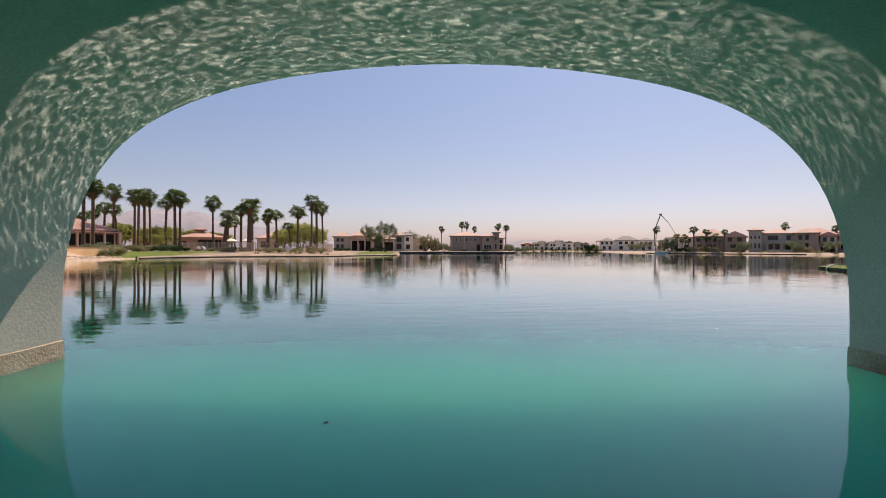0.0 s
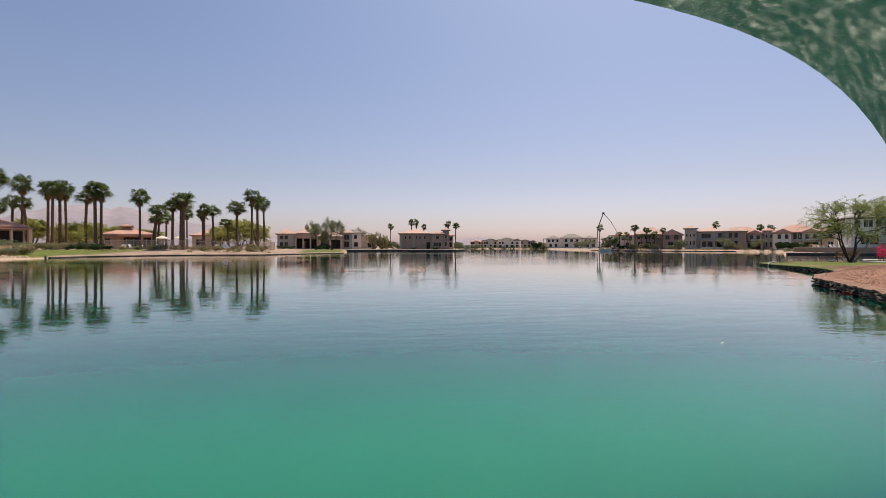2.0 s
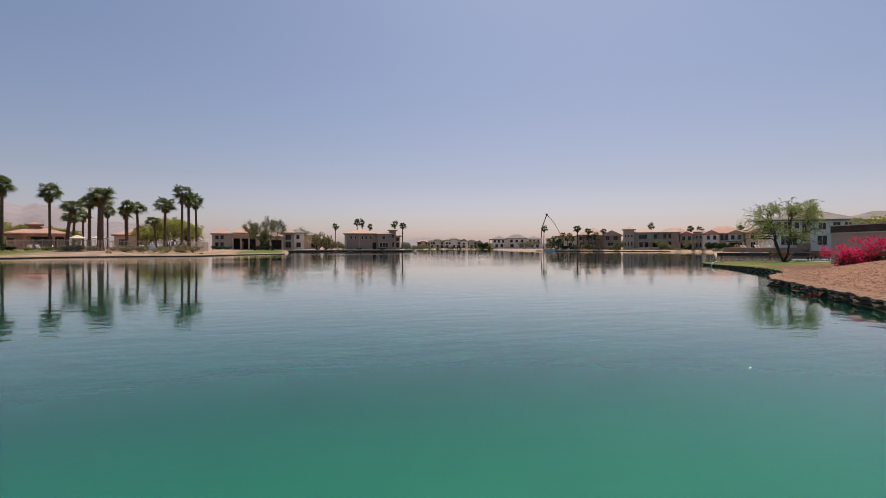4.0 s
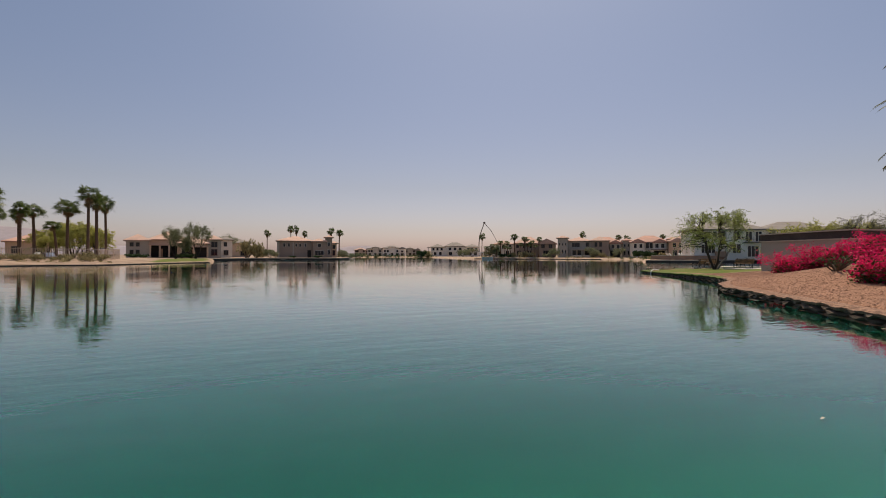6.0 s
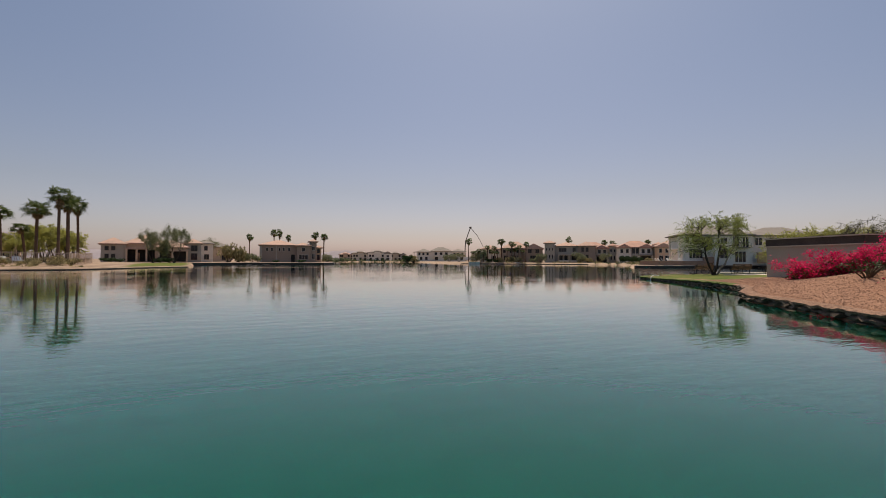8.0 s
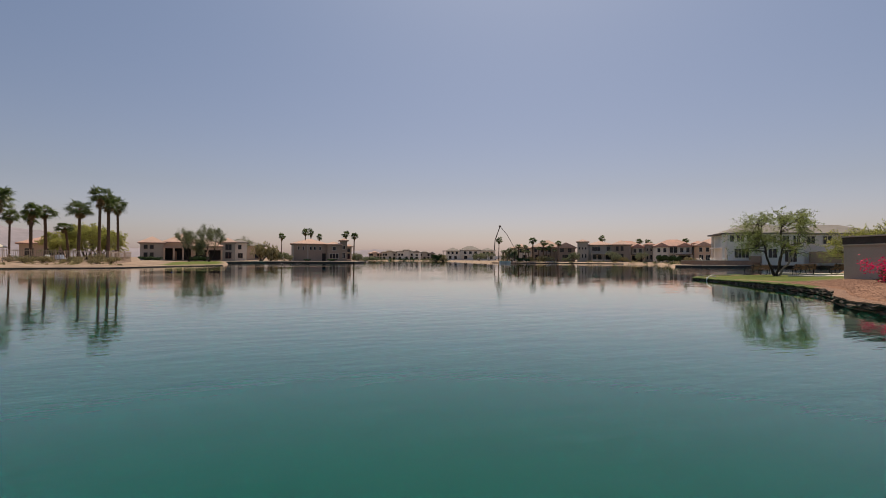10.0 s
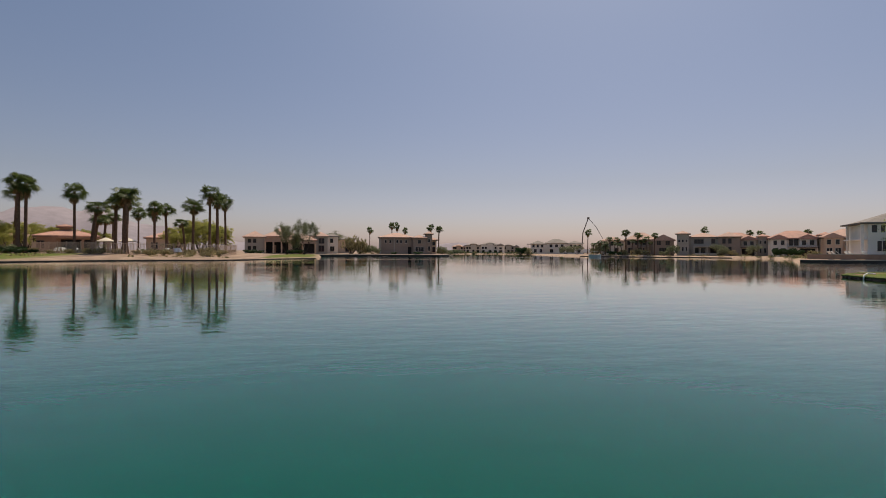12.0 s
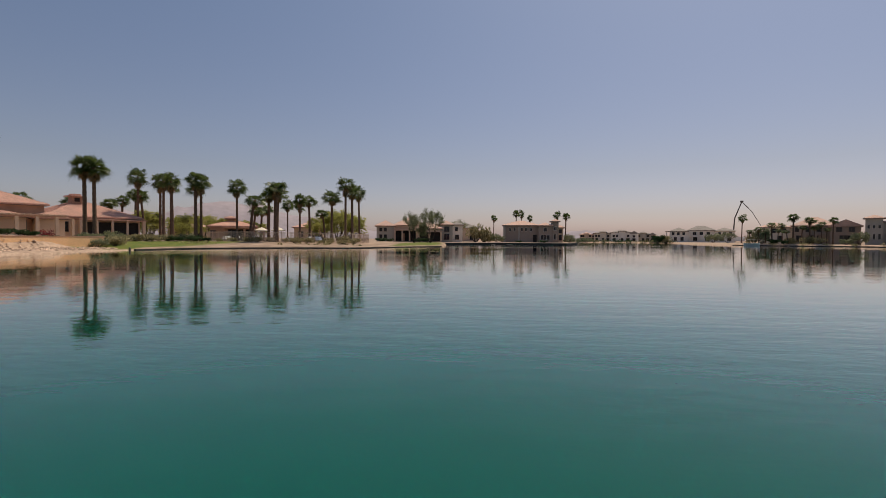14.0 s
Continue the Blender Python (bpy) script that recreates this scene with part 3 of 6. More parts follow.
# ---- plants ----
def fan_palm(name, height, seed, crown=2.0, skirt=0.9, thick=0.27, label="", leaf="frond"):
    """A fan palm: ringed trunk, skirt of dead leaves, crown of pleated fans on stalks. Origin at the trunk's foot."""
    rng = np.random.default_rng(seed)
    root = empty(name)
    v, f = [], []
    lean = rng.normal(0, 0.02, 2)
    pts, rad = [], []
    n = 26
    for i in range(n + 1):
        t = i / n
        h = height * t
        pts.append(Vector((lean[0] * h * t, lean[1] * h * t, h)))
        base = thick * (1.35 - 0.55 * min(1, t * 6)) if t < 0.17 else thick * (0.80 - 0.12 * t)
        rad.append(base * (1.06 if i % 2 else 0.96))
    tube(v, f, pts, rad, 9)
    part("trunk", mesh("trunk", v, f, M["bark"], True), root)
    top = pts[-1]
    v, f = [], []

    def fan(org, out, rise, stalk, size, droop):
        d = Vector((math.cos(out) * math.cos(rise), math.sin(out) * math.cos(rise), math.sin(rise)))
        hub = org + d * stalk + Vector((0, 0, -0.10 * stalk))
        side = Vector((-math.sin(out), math.cos(out), 0))
        up = side.cross(d)
        roll = rng.uniform(-1.0, 1.0)
        side, up = side * math.cos(roll) + up * math.sin(roll), up * math.cos(roll) - side * math.sin(roll)
        o = len(v)
        v.extend([org + side * 0.02, org - side * 0.02, hub - side * 0.02, hub + side * 0.02])
        f.append((o, o + 1, o + 2, o + 3))
        k = 15
        for j in range(k):
            w = (j / (k - 1) - 0.5) * 2.7
            ray_d = (d * math.cos(w) + side * math.sin(w)).normalized()
            ln = size * (1 - 0.22 * abs(w)) * rng.uniform(0.85, 1.1)
            wid = side * math.cos(w) - d * math.sin(w)
            m1 = hub + ray_d * ln * 0.55 + up * 0.06 * size
            tip = hub + ray_d * ln + Vector((0, 0, -droop * ln * rng.uniform(0.5, 1.2)))
            o = len(v)
            v.extend([hub, m1 + wid * 0.038 * size, tip, m1 - wid * 0.038 * size])
            f.append((o, o + 1, o + 2, o + 3))

    for i in range(42):
        out = i * 2.39996 + rng.normal(0, 0.2)
        rise = math.asin(rng.uniform(-0.66, 0.985))
        fan(top + Vector((0, 0, rng.uniform(-0.3, 0.15))), out, rise, crown * rng.uniform(0.16, 0.60), crown * rng.uniform(0.48, 0.70), rng.uniform(0.15, 0.75))
        if i == 3:
            heart = part("crown", mesh("crown", v, f, M[leaf]), root)
        elif i > 3:
            part("frond", mesh("frond", v, f, M[leaf]), heart)
        if i >= 3:
            v.clear()
            f.clear()
    v, f = [], []
    for i in range(26):
        out = i * 2.39996
        fan(top + Vector((0, 0, -0.25 - skirt * rng.uniform(0, 0.8))), out, rng.uniform(-1.35, -0.95), crown * 0.25, crown * rng.uniform(0.3, 0.42), 0.35)
    part("dead_leaf_skirt", mesh("dead_leaf_skirt", v, f, M["thatch"]), root)
    tagged(root, label or "tall fan palm with a ringed brown trunk", "palm tree")
    return root


def feather_palm(name, height, seed, reach=3.0, label=""):
    """A date palm: stout scaly trunk and long arching feather fronds."""
    rng = np.random.default_rng(seed)
    root = empty(name)
    v, f = [], []
    pts = [Vector((0.02 * i, 0, height * i / 16)) for i in range(17)]
    tube(v, f, pts, [0.30 * (1.05 if i % 2 else 0.92) for i in range(17)], 9)
    part("trunk", mesh("trunk", v, f, M["bark"]), root)
    v, f = [], []
    top = pts[-1]
    for i in range(54):
        out, rise = i * 2.39996, rng.uniform(-0.35, 1.3)
        d = Vector((math.cos(out), math.sin(out), 0))
        side = Vector((-math.sin(out), math.cos(out), 0))
        ln = reach * rng.uniform(0.85, 1.1)
        prev = None
        for s in range(15):
            t = s / 14
            p = top + d * ln * t * math.cos(rise * (1 - 0.5 * t)) + Vector((0, 0, ln * (math.sin(rise) * t - 0.52 * t * t)))
            if prev is not None:
                o = len(v)
                v.extend([prev - side * 0.02, prev + side * 0.02, p + side * 0.015, p - side * 0.015])
                f.append((o, o + 1, o + 2, o + 3))
                leaf = 0.42 * reach / 3 * (1 - 0.55 * t) * (0.4 + 0.6 * min(1, 4 * t))
                for q in (0.0, 0.2, 0.4, 0.6, 0.8):
                    b = prev.lerp(p, q)
                    for sg in (-1, 1):
                        tip = b + side * sg * leaf + (p - prev).normalized() * leaf * 0.7 + Vector((0, 0, -0.25 * leaf))
                        o = len(v)
                        v.extend([b, b + (p - prev) * 0.24, tip])
                        f.append((o, o + 1, o + 2))
            prev = p
    part("crown", mesh("crown", v, f, M["datefrond"]), root)
    tagged(root, label or "date palm with long arching feather fronds", "palm tree")
    return root


def broad_tree(name, height, spread, seed, leaf, bark, label, trunks=3, clump=60, size=0.07, droop=0.0, depth=4, gap=0.25):
    """An open desert tree: forked limbs that end in loose clumps of small leaves."""
    rng = np.random.default_rng(seed)
    root = empty(name)
    v, f = [], []
    tips = []

    def grow(p, d, length, radius, level):
        pts, rad = [p], [radius]
        q, e = p.copy(), d.copy()
        for s in range(4):
            e = (e + Vector(rng.normal(0, 0.16, 3)) + Vector((0, 0, 0.05 if level < 2 else -droop))).normalized()
            q = q + e * length / 4
            pts.append(q)
            rad.append(radius * (1 - 0.11 * (s + 1)))
        tube(v, f, pts, rad, 7 if level < 2 else 5)
        if level >= depth - 2:
            tips.extend([(x, level) for x in pts[2:]])
        if level >= depth:
            return
        for _ in range(3 if level < depth - 1 else 2):
            w = Vector(rng.normal(0, 0.55, 3))
            w.z = abs(w.z) * 0.4 - droop
            flat = Vector((e.x * spread, e.y * spread, e.z))
            grow(q, (flat + w).normalized(), length * rng.uniform(0.62, 0.82), rad[-1] * 0.72, level + 1)

    for k in range(trunks):
        a = 2 * math.pi * k / trunks + rng.uniform(-0.4, 0.4)
        lean = rng.uniform(0.45, 1.0) if trunks > 1 else 0.08
        grow(Vector((0, 0, -0.05)), Vector((math.cos(a) * lean, math.sin(a) * lean, 1)).normalized(), height * 0.36, height * (0.021 if trunks > 1 else 0.028), 0)
    # keep within the tree's height
    high = max(x.z for x in v)
    k = height / max(high, 0.1)
    v = [Vector((x.x * k, x.y * k, x.z * k)) for x in v]
    part("trunk", mesh("trunk", v, f, M[bark], True), root)
    lv, lf = [], []
    for p, level in tips:
        if rng.uniform() < gap:
            continue
        c = np.array(p) * k + rng.normal(0, 1, (clump, 3)) * np.array([0.09, 0.09, 0.06]) * height * 0.62 * rng.uniform(0.6, 1.2)
        leaves(lv, lf, c, size, rng)
    part("crown", mesh("crown", lv, lf, M[leaf]), root)
    tagged(root, label, "tree")
    return root


def shrub(name, rx, ry, h, seed, leaf, label, count=900, size=0.07, lumps=9):
    """A low bush: twigs and leaf clumps with an uneven outline. Origin on the ground."""
    rng = np.random.default_rng(seed)
    root = empty(name)
    v, f = [], []
    lv, lf = [], []
    for i in range(lumps):
        a, r = rng.uniform(0, 2 * math.pi), math.sqrt(rng.uniform(0, 1)) * 0.72
        c = np.array([rx * r * math.cos(a), ry * r * math.sin(a), h * rng.uniform(0.35, 0.72)])
        tube(v, f, [Vector((0.1 * c[0], 0.1 * c[1], -0.05)), Vector((0.6 * c[0], 0.6 * c[1], 0.6 * c[2])), Vector(c)], [0.035, 0.022, 0.01], 5)
        s = np.array([rx * 0.33, ry * 0.33, h * 0.24]) * rng.uniform(0.75, 1.25)
        g = rng.normal(0, 1, (count // lumps, 3))
        g /= np.linalg.norm(g, axis=1)[:, None]
        g *= rng.uniform(0.55, 1.12, (len(g), 1))
        pts = c + g * s
        pts[:, 2] = np.abs(pts[:, 2])
        leaves(lv, lf, pts, size, rng, 1.4)
    part("twig", mesh("twig", v, f, M["twig"]), root)
    part("foliage", mesh("foliage", lv, lf, M[leaf]), root)
    tagged(root, label, "shrub")
    return root


def bougainvillea(rx, ry, h, seed):
    rng = np.random.default_rng(seed)
    root = empty("bougainvillea")
    v, f, lv, lf, bv, bf = [], [], [], [], [], []
    for i in range(30):
        a, r = rng.uniform(0, 2 * math.pi), math.sqrt(rng.uniform(0, 1)) * 0.85
        top = h * (1 - 0.55 * r * r) * rng.uniform(0.7, 1.08)
        c = Vector((rx * r * math.cos(a), ry * r * math.sin(a), top))
        tube(v, f, [Vector((0.25 * c.x, 0.25 * c.y, -0.05)), Vector((0.7 * c.x, 0.7 * c.y, 0.75 * top)), c], [0.03, 0.02, 0.008], 5)
        for s in range(7):
            t = rng.uniform(0.25, 1.05)
            p = np.array([c.x * (0.3 + 0.7 * t), c.y * (0.3 + 0.7 * t), top * t]) + rng.normal(0, 0.09, 3)
            sp = np.array([0.24, 0.24, 0.17]) * rng.uniform(0.7, 1.3)
            leaves(bv, bf, p + rng.normal(0, 1, (95, 3)) * sp * 0.6, 0.042, rng, 1.15)
            leaves(lv, lf, p + rng.normal(0, 1, (34, 3)) * sp * 0.75 - np.array([0, 0, 0.08]), 0.045, rng)
    for s in range(12):
        a = rng.uniform(0, 2 * math.pi)
        p = Vector((rx * 0.8 * math.cos(a), ry * 0.8 * math.sin(a), h * 0.75))
        q = p + Vector((rng.normal(0, 0.4), rng.normal(0, 0.4), rng.uniform(0.2, 0.55)))
        tube(v, f, [p * 0.6, p, q], [0.015, 0.01, 0.004], 4)
        leaves(bv, bf, np.array(q) + rng.normal(0, 0.12, (60, 3)), 0.04, rng, 1.15)
    part("stem", mesh("stem", v, f, M["twig"]), root)
    part("foliage", mesh("foliage", lv, lf, M["bloomleaf"]), root)
    part("blossom", mesh("blossom", bv, bf, M["bloom"]), root, "bright magenta bracts")
    tagged(root, "bougainvillea bush full of bright magenta blossom on gravel", "bush", "bougainvillea on the bank")
    return root


def put(proto, x, y, turn=0, scale=1.0, tall=1.0, label="", group="", z=None):
    zz = terrain_z(x, y) - 0.04 if z is None else z
    m = pose(x, y, zz, 0, 0, turn) @ Matrix.Diagonal((scale, scale, scale * tall, 1))
    ob = copy_thing(proto, m)
    tagged(ob, label, group=group)
    return ob


def set_down(ob, x, y, turn=0, z=None):
    ob.matrix_basis = pose(x, y, terrain_z(x, y) - 0.04 if z is None else z, 0, 0, turn)
    return ob


# palms on the western peninsula: x, y, height over the water, crown scale
fan = [fan_palm("fan_palm", 11.0, s, crown=2.08, skirt=k, thick=w) for s, k, w in ((3, 0.9, 0.32), (7, 1.3, 0.28), (11, 0.7, 0.35), (19, 1.1, 0.26))]
LAWN_PALMS = [(-49.6, 72.5, 12.0, 1.0), (-48.0, 72.2, 11.8, 1.08), (-44.1, 53.3, 12.4, 1.05), (-61.9, 99.1, 14.2, 1.0), (-63.5, 103.0, 11.0, 0.9), (-59.0, 101.3, 13.6, 1.05), (-58.2, 103.5, 13.4, 1.0),
              (-52.1, 94.6, 12.8, 1.05), (-45.2, 90.2, 12.6, 1.05), (-44.6, 90.8, 12.2, 1.0), (-57.0, 109.5, 13.2, 1.0), (-39.6, 93.3, 11.6, 0.95), (-37.7, 94.3, 9.4, 1.05)]
POOL_PALMS = [(-31.7, 91.4, 11.2, 1.15), (-36.0, 98.0, 10.6, 0.95), (-34.2, 97.6, 10.8, 1.0), (-32.9, 93.5, 10.9, 1.05), (-31.6, 102.0, 10.1, 0.85), (-31.4, 107.0, 10.4, 0.85), (-26.1, 104.3, 10.8, 1.15),
              (-28.6, 108.0, 7.8, 0.8), (-22.0, 99.3, 12.6, 1.0), (-21.9, 104.0, 11.9, 0.95), (-21.2, 107.0, 12.0, 1.0), (-33.8, 108.0, 9.3, 0.8), (-43.6, 114.8, 9.0, 0.95), (-46.6, 118.0, 8.8, 0.9),
              (-41.0, 119.6, 10.4, 0.85), (-42.4, 105.2, 8.2, 0.9)]
PALMS = LAWN_PALMS + POOL_PALMS
for i, (x, y, h, s) in enumerate(PALMS):
    z = terrain_z(x, y) - 0.05
    src = fan[i % 4]
    ob = copy_thing(src, pose(x, y, z, 0, 0, 67 * i) @ Matrix.Diagonal((s, s, (h - z - 1.2) / 11.0, 1)))
    tagged(ob, "tall fan palm with a brown trunk on the lake shore", group="palms on the peninsula")
# far palms by the houses: bearing, reach, height
NORTH_PALMS = [(3.05, 232, 12.3, 0.9), (5.6, 205, 13.0, 0.75), (6.2, 207, 12.7, 0.75), (7.05, 205, 10.9, 0.7), (10.0, 172, 10.4, 0.75), (10.9, 174, 10.2, 0.78)]
EAST_PALMS = [(27.75, 205, 10.3, 0.85), (31.5, 180, 9.4, 0.95), (32.7, 181, 8.4, 0.9), (29.9, 180, 7.0, 0.75), (30.7, 181, 6.6, 0.7), (34.3, 180, 8.0, 0.7),
              (33.5, 179, 6.8, 0.7), (33.0, 180, 5.6, 0.6), (39.4, 240, 12.4, 0.95), (43.4, 235, 10.8, 0.9), (44.2, 236, 10.4, 0.85), (-12.0, 170, 7.4, 0.6),
              (28.9, 180, 5.6, 0.7), (32.1, 181, 6.0, 0.65), (28.2, 182, 4.8, 0.6), (47.8, 230, 10.5, 0.8), (30.35, 179, 5.0, 0.65), (31.05, 177, 4.6, 0.6),
              (33.85, 178, 5.0, 0.55), (29.4, 179, 4.4, 0.6)]
FAR_PALMS = NORTH_PALMS + EAST_PALMS
for i, (b, r, h, s) in enumerate(FAR_PALMS):
    x, y = polar(b, r)
    ob = copy_thing(fan[(i + 1) % 4], pose(x, y, 0.7, 0, 0, 41 * i) @ Matrix.Diagonal((s, s, (h - 1.9 * s) / 11.0, 1)))
    tagged(ob, "fan palm standing among the lakeside houses", group="palms by the houses")
# palms round the clubhouse roofs
for i, (x, y, h, s) in enumerate([(-72, 112, 12.2, 0.95), (-78, 92, 9.6, 0.9), (-74, 97, 9.4, 0.9), (-69, 101, 9.3, 0.95), (-70.5, 106, 10.4, 0.85)]):
    z = terrain_z(x, y) - 0.05
    ob = copy_thing(fan[(i + 2) % 4], pose(x, y, z, 0, 0, 81 * i) @ Matrix.Diagonal((s, s, (h - z - 1.2) / 11.0, 1)))
    tagged(ob, "fan palm behind the clubhouse roof", group="palms round the clubhouse")
for ob in fan[1:]:
    for o in (*ob.children_recursive, ob):
        bpy.data.objects.remove(o)
fan[0].matrix_basis = pose(-57.6, 100.2, terrain_z(-57.6, 100.2)) @ Matrix.Diagonal((1, 1, 1.02, 1))
tagged(fan[0], "tall fan palm with a brown trunk on the lake shore", group="palms on the peninsula")

date = feather_palm("date_palm", 6.0, 5, 3.2, "date palm with arching feather fronds beside the gravel bank")
set_down(date, 20.1, 10.7, 20)

# tree on the lawn of the eastern bank
def mesquite(name, height, wide, seed, label, limbs=7, sprays=120, right=(0.57, -0.82), leaf="leaf", leafy=24, size=0.022):
    """A many-limbed desert tree: crooked dark limbs that lean out from one foot, thin branches, and sprays of twigs lined with small leaflets."""
    rng = np.random.default_rng(seed)
    root = empty(name)
    stems = []

    def crooked(a, b, n, wob, sag=0.0):
        pts = []
        off = Vector((0, 0, 0))
        for i in range(n + 1):
            t = i / n
            if 0 < i < n:
                off = off * 0.55 + Vector(rng.normal(0, wob, 3))
            p = a.lerp(b, t) + (off if i < n else Vector((0, 0, 0)))
            p.z += sag * math.sin(math.pi * t)
            pts.append(p)
        return pts

    v, f, pv, pf = [], [], [], []
    for k in range(limbs):
        a = 2 * math.pi * k / limbs + rng.uniform(-0.25, 0.25) + math.atan2(right[1], right[0])
        r = wide * rng.uniform(0.28, 0.62) if k else wide * 0.6
        end = Vector((r * math.cos(a), r * math.sin(a), height * rng.uniform(0.66, 0.86)))
        knee = Vector((end.x * rng.uniform(0.55, 0.8), end.y * rng.uniform(0.55, 0.8), height * rng.uniform(0.26, 0.36)))
        pts = crooked(Vector((0.08 * math.cos(a), 0.08 * math.sin(a), -0.05)), knee, 5, 0.05) + crooked(knee, end, 7, 0.10)[1:]
        thick = height * rng.uniform(0.013, 0.020)
        rad = [thick * (1.25 if i == 0 else 1 - 0.068 * i) for i in range(len(pts))]
        tube(*((pv, pf) if k == 0 else (v, f)), pts, rad, 8)
        stems += [(p, rad[i]) for i, p in enumerate(pts) if i >= 4]
    lv, lf = [], []
    for k in range(sprays):
        a, u = rng.uniform(0, 2 * math.pi), rng.uniform(-0.75, 1.0)
        q = rng.uniform(0.62, 1.0) * (1 + 0.10 * math.sin(3 * a + 1.0) + 0.07 * math.sin(7 * a))
        flat = math.sqrt(max(0.0, 1 - u * u * (1.0 if u > 0 else 0.35)))
        c = Vector((wide * q * flat * math.cos(a), wide * q * flat * math.sin(a), height * (0.60 + (0.40 if u > 0 else 0.42) * u * q)))
        near = sorted(stems, key=lambda e: (e[0] - c).length)[:3]
        p, w = near[int(rng.integers(3))]
        br = crooked(p, c, 5, 0.07, 0.12)
        tube(v, f, br, [min(w, 0.045) * (1 - 0.15 * i) for i in range(6)], 5)
        for t in range(9):
            base = br[int(rng.integers(2, 6))]
            out = Vector((c.x, c.y, 0)).normalized() if c.length else Vector((1, 0, 0))
            d = (out * 0.5 + Vector(rng.normal(0, 0.75, 3)) + Vector((0, 0, 0.1))).normalized()
            ln = rng.uniform(0.35, 0.75)
            tip = base + d * ln + Vector((0, 0, -0.28 * ln))
            mid = base.lerp(tip, 0.5) + Vector((0, 0, 0.10 * ln))
            tube(v, f, [base, mid, tip], [0.008, 0.006, 0.003], 3)
            g = rng.uniform(0.15, 1.05, (leafy, 1))
            line = np.where(g < 0.5, np.array(base) + (np.array(mid) - np.array(base)) * g * 2, np.array(mid) + (np.array(tip) - np.array(mid)) * (g * 2 - 1))
            leaves(lv, lf, line + rng.normal(0, 0.045, (leafy, 3)), size, rng, 1.9)
    part("trunk", mesh("trunk", v, f, M["treebark"], True), root)
    # sunlight on this limb is put into its paler bark colour
    part("sunlit_limb", mesh("sunlit_limb", pv, pf, M["litbark"], True), root, "pale peeling limb with sunlight put into its colour")
    part("crown", mesh("crown", lv, lf, M[leaf]), root)
    tagged(root, label, "tree")
    return root


tree = mesquite("mesquite_tree", 5.55, 3.0, 21, "spreading mesquite tree with dark crooked limbs on a lawn", 5)
set_down(tree, 38.6, 33.6)
young = mesquite("mesquite_tree", 4.6, 1.9, 22, "small thin mesquite tree on the terrace of the white house", 3, 45, size=0.03)
set_down(young, 95.2, 75.4, 0, 0.94)

# flowers and mound
for i, (x, y, rx, ry, h) in enumerate([(26.9, 20.6, 1.0, 0.9, 0.48), (26.7, 19.3, 1.1, 1.0, 0.66), (26.3, 17.9, 1.2, 1.1, 0.84), (25.9, 16.5, 1.3, 1.2, 0.98), (25.4, 14.9, 1.5, 1.3, 1.05), (25.5, 12.8, 1.7, 1.5, 1.1), (28.6, 16.2, 1.5, 1.3, 1.25), (20.7, 14.1, 1.0, 0.9, 0.62)]):
    set_down(bougainvillea(rx, ry, h, 40 + i), x, y, 50 * i)
dead = shrub("dry_bush", 1.6, 1.0, 0.75, 61, "bloomleaf", "half-dead bush with bare dark twigs on the mound", 160, 0.04, lumps=22)
set_down(dead, 22.6, 16.7, 10)


# ---- retaining wall of the eastern bank ----
def stone_mesh(seed):
    rng = np.random.default_rng(seed)
    bm = bmesh.new()
    bmesh.ops.create_icosphere(bm, subdivisions=1, radius=0.5)
    for v in bm.verts:
        c = v.co.copy()
        k = max(abs(c.x), abs(c.y), abs(c.z))
        v.co = c.lerp(c * 0.5 / k, 0.55) * rng.uniform(0.82, 1.16) + Vector(rng.normal(0, 0.03, 3))
    me = bpy.data.meshes.new("stone")
    bm.to_mesh(me)
    bm.free()
    me.materials.append(M["stone"])
    return me


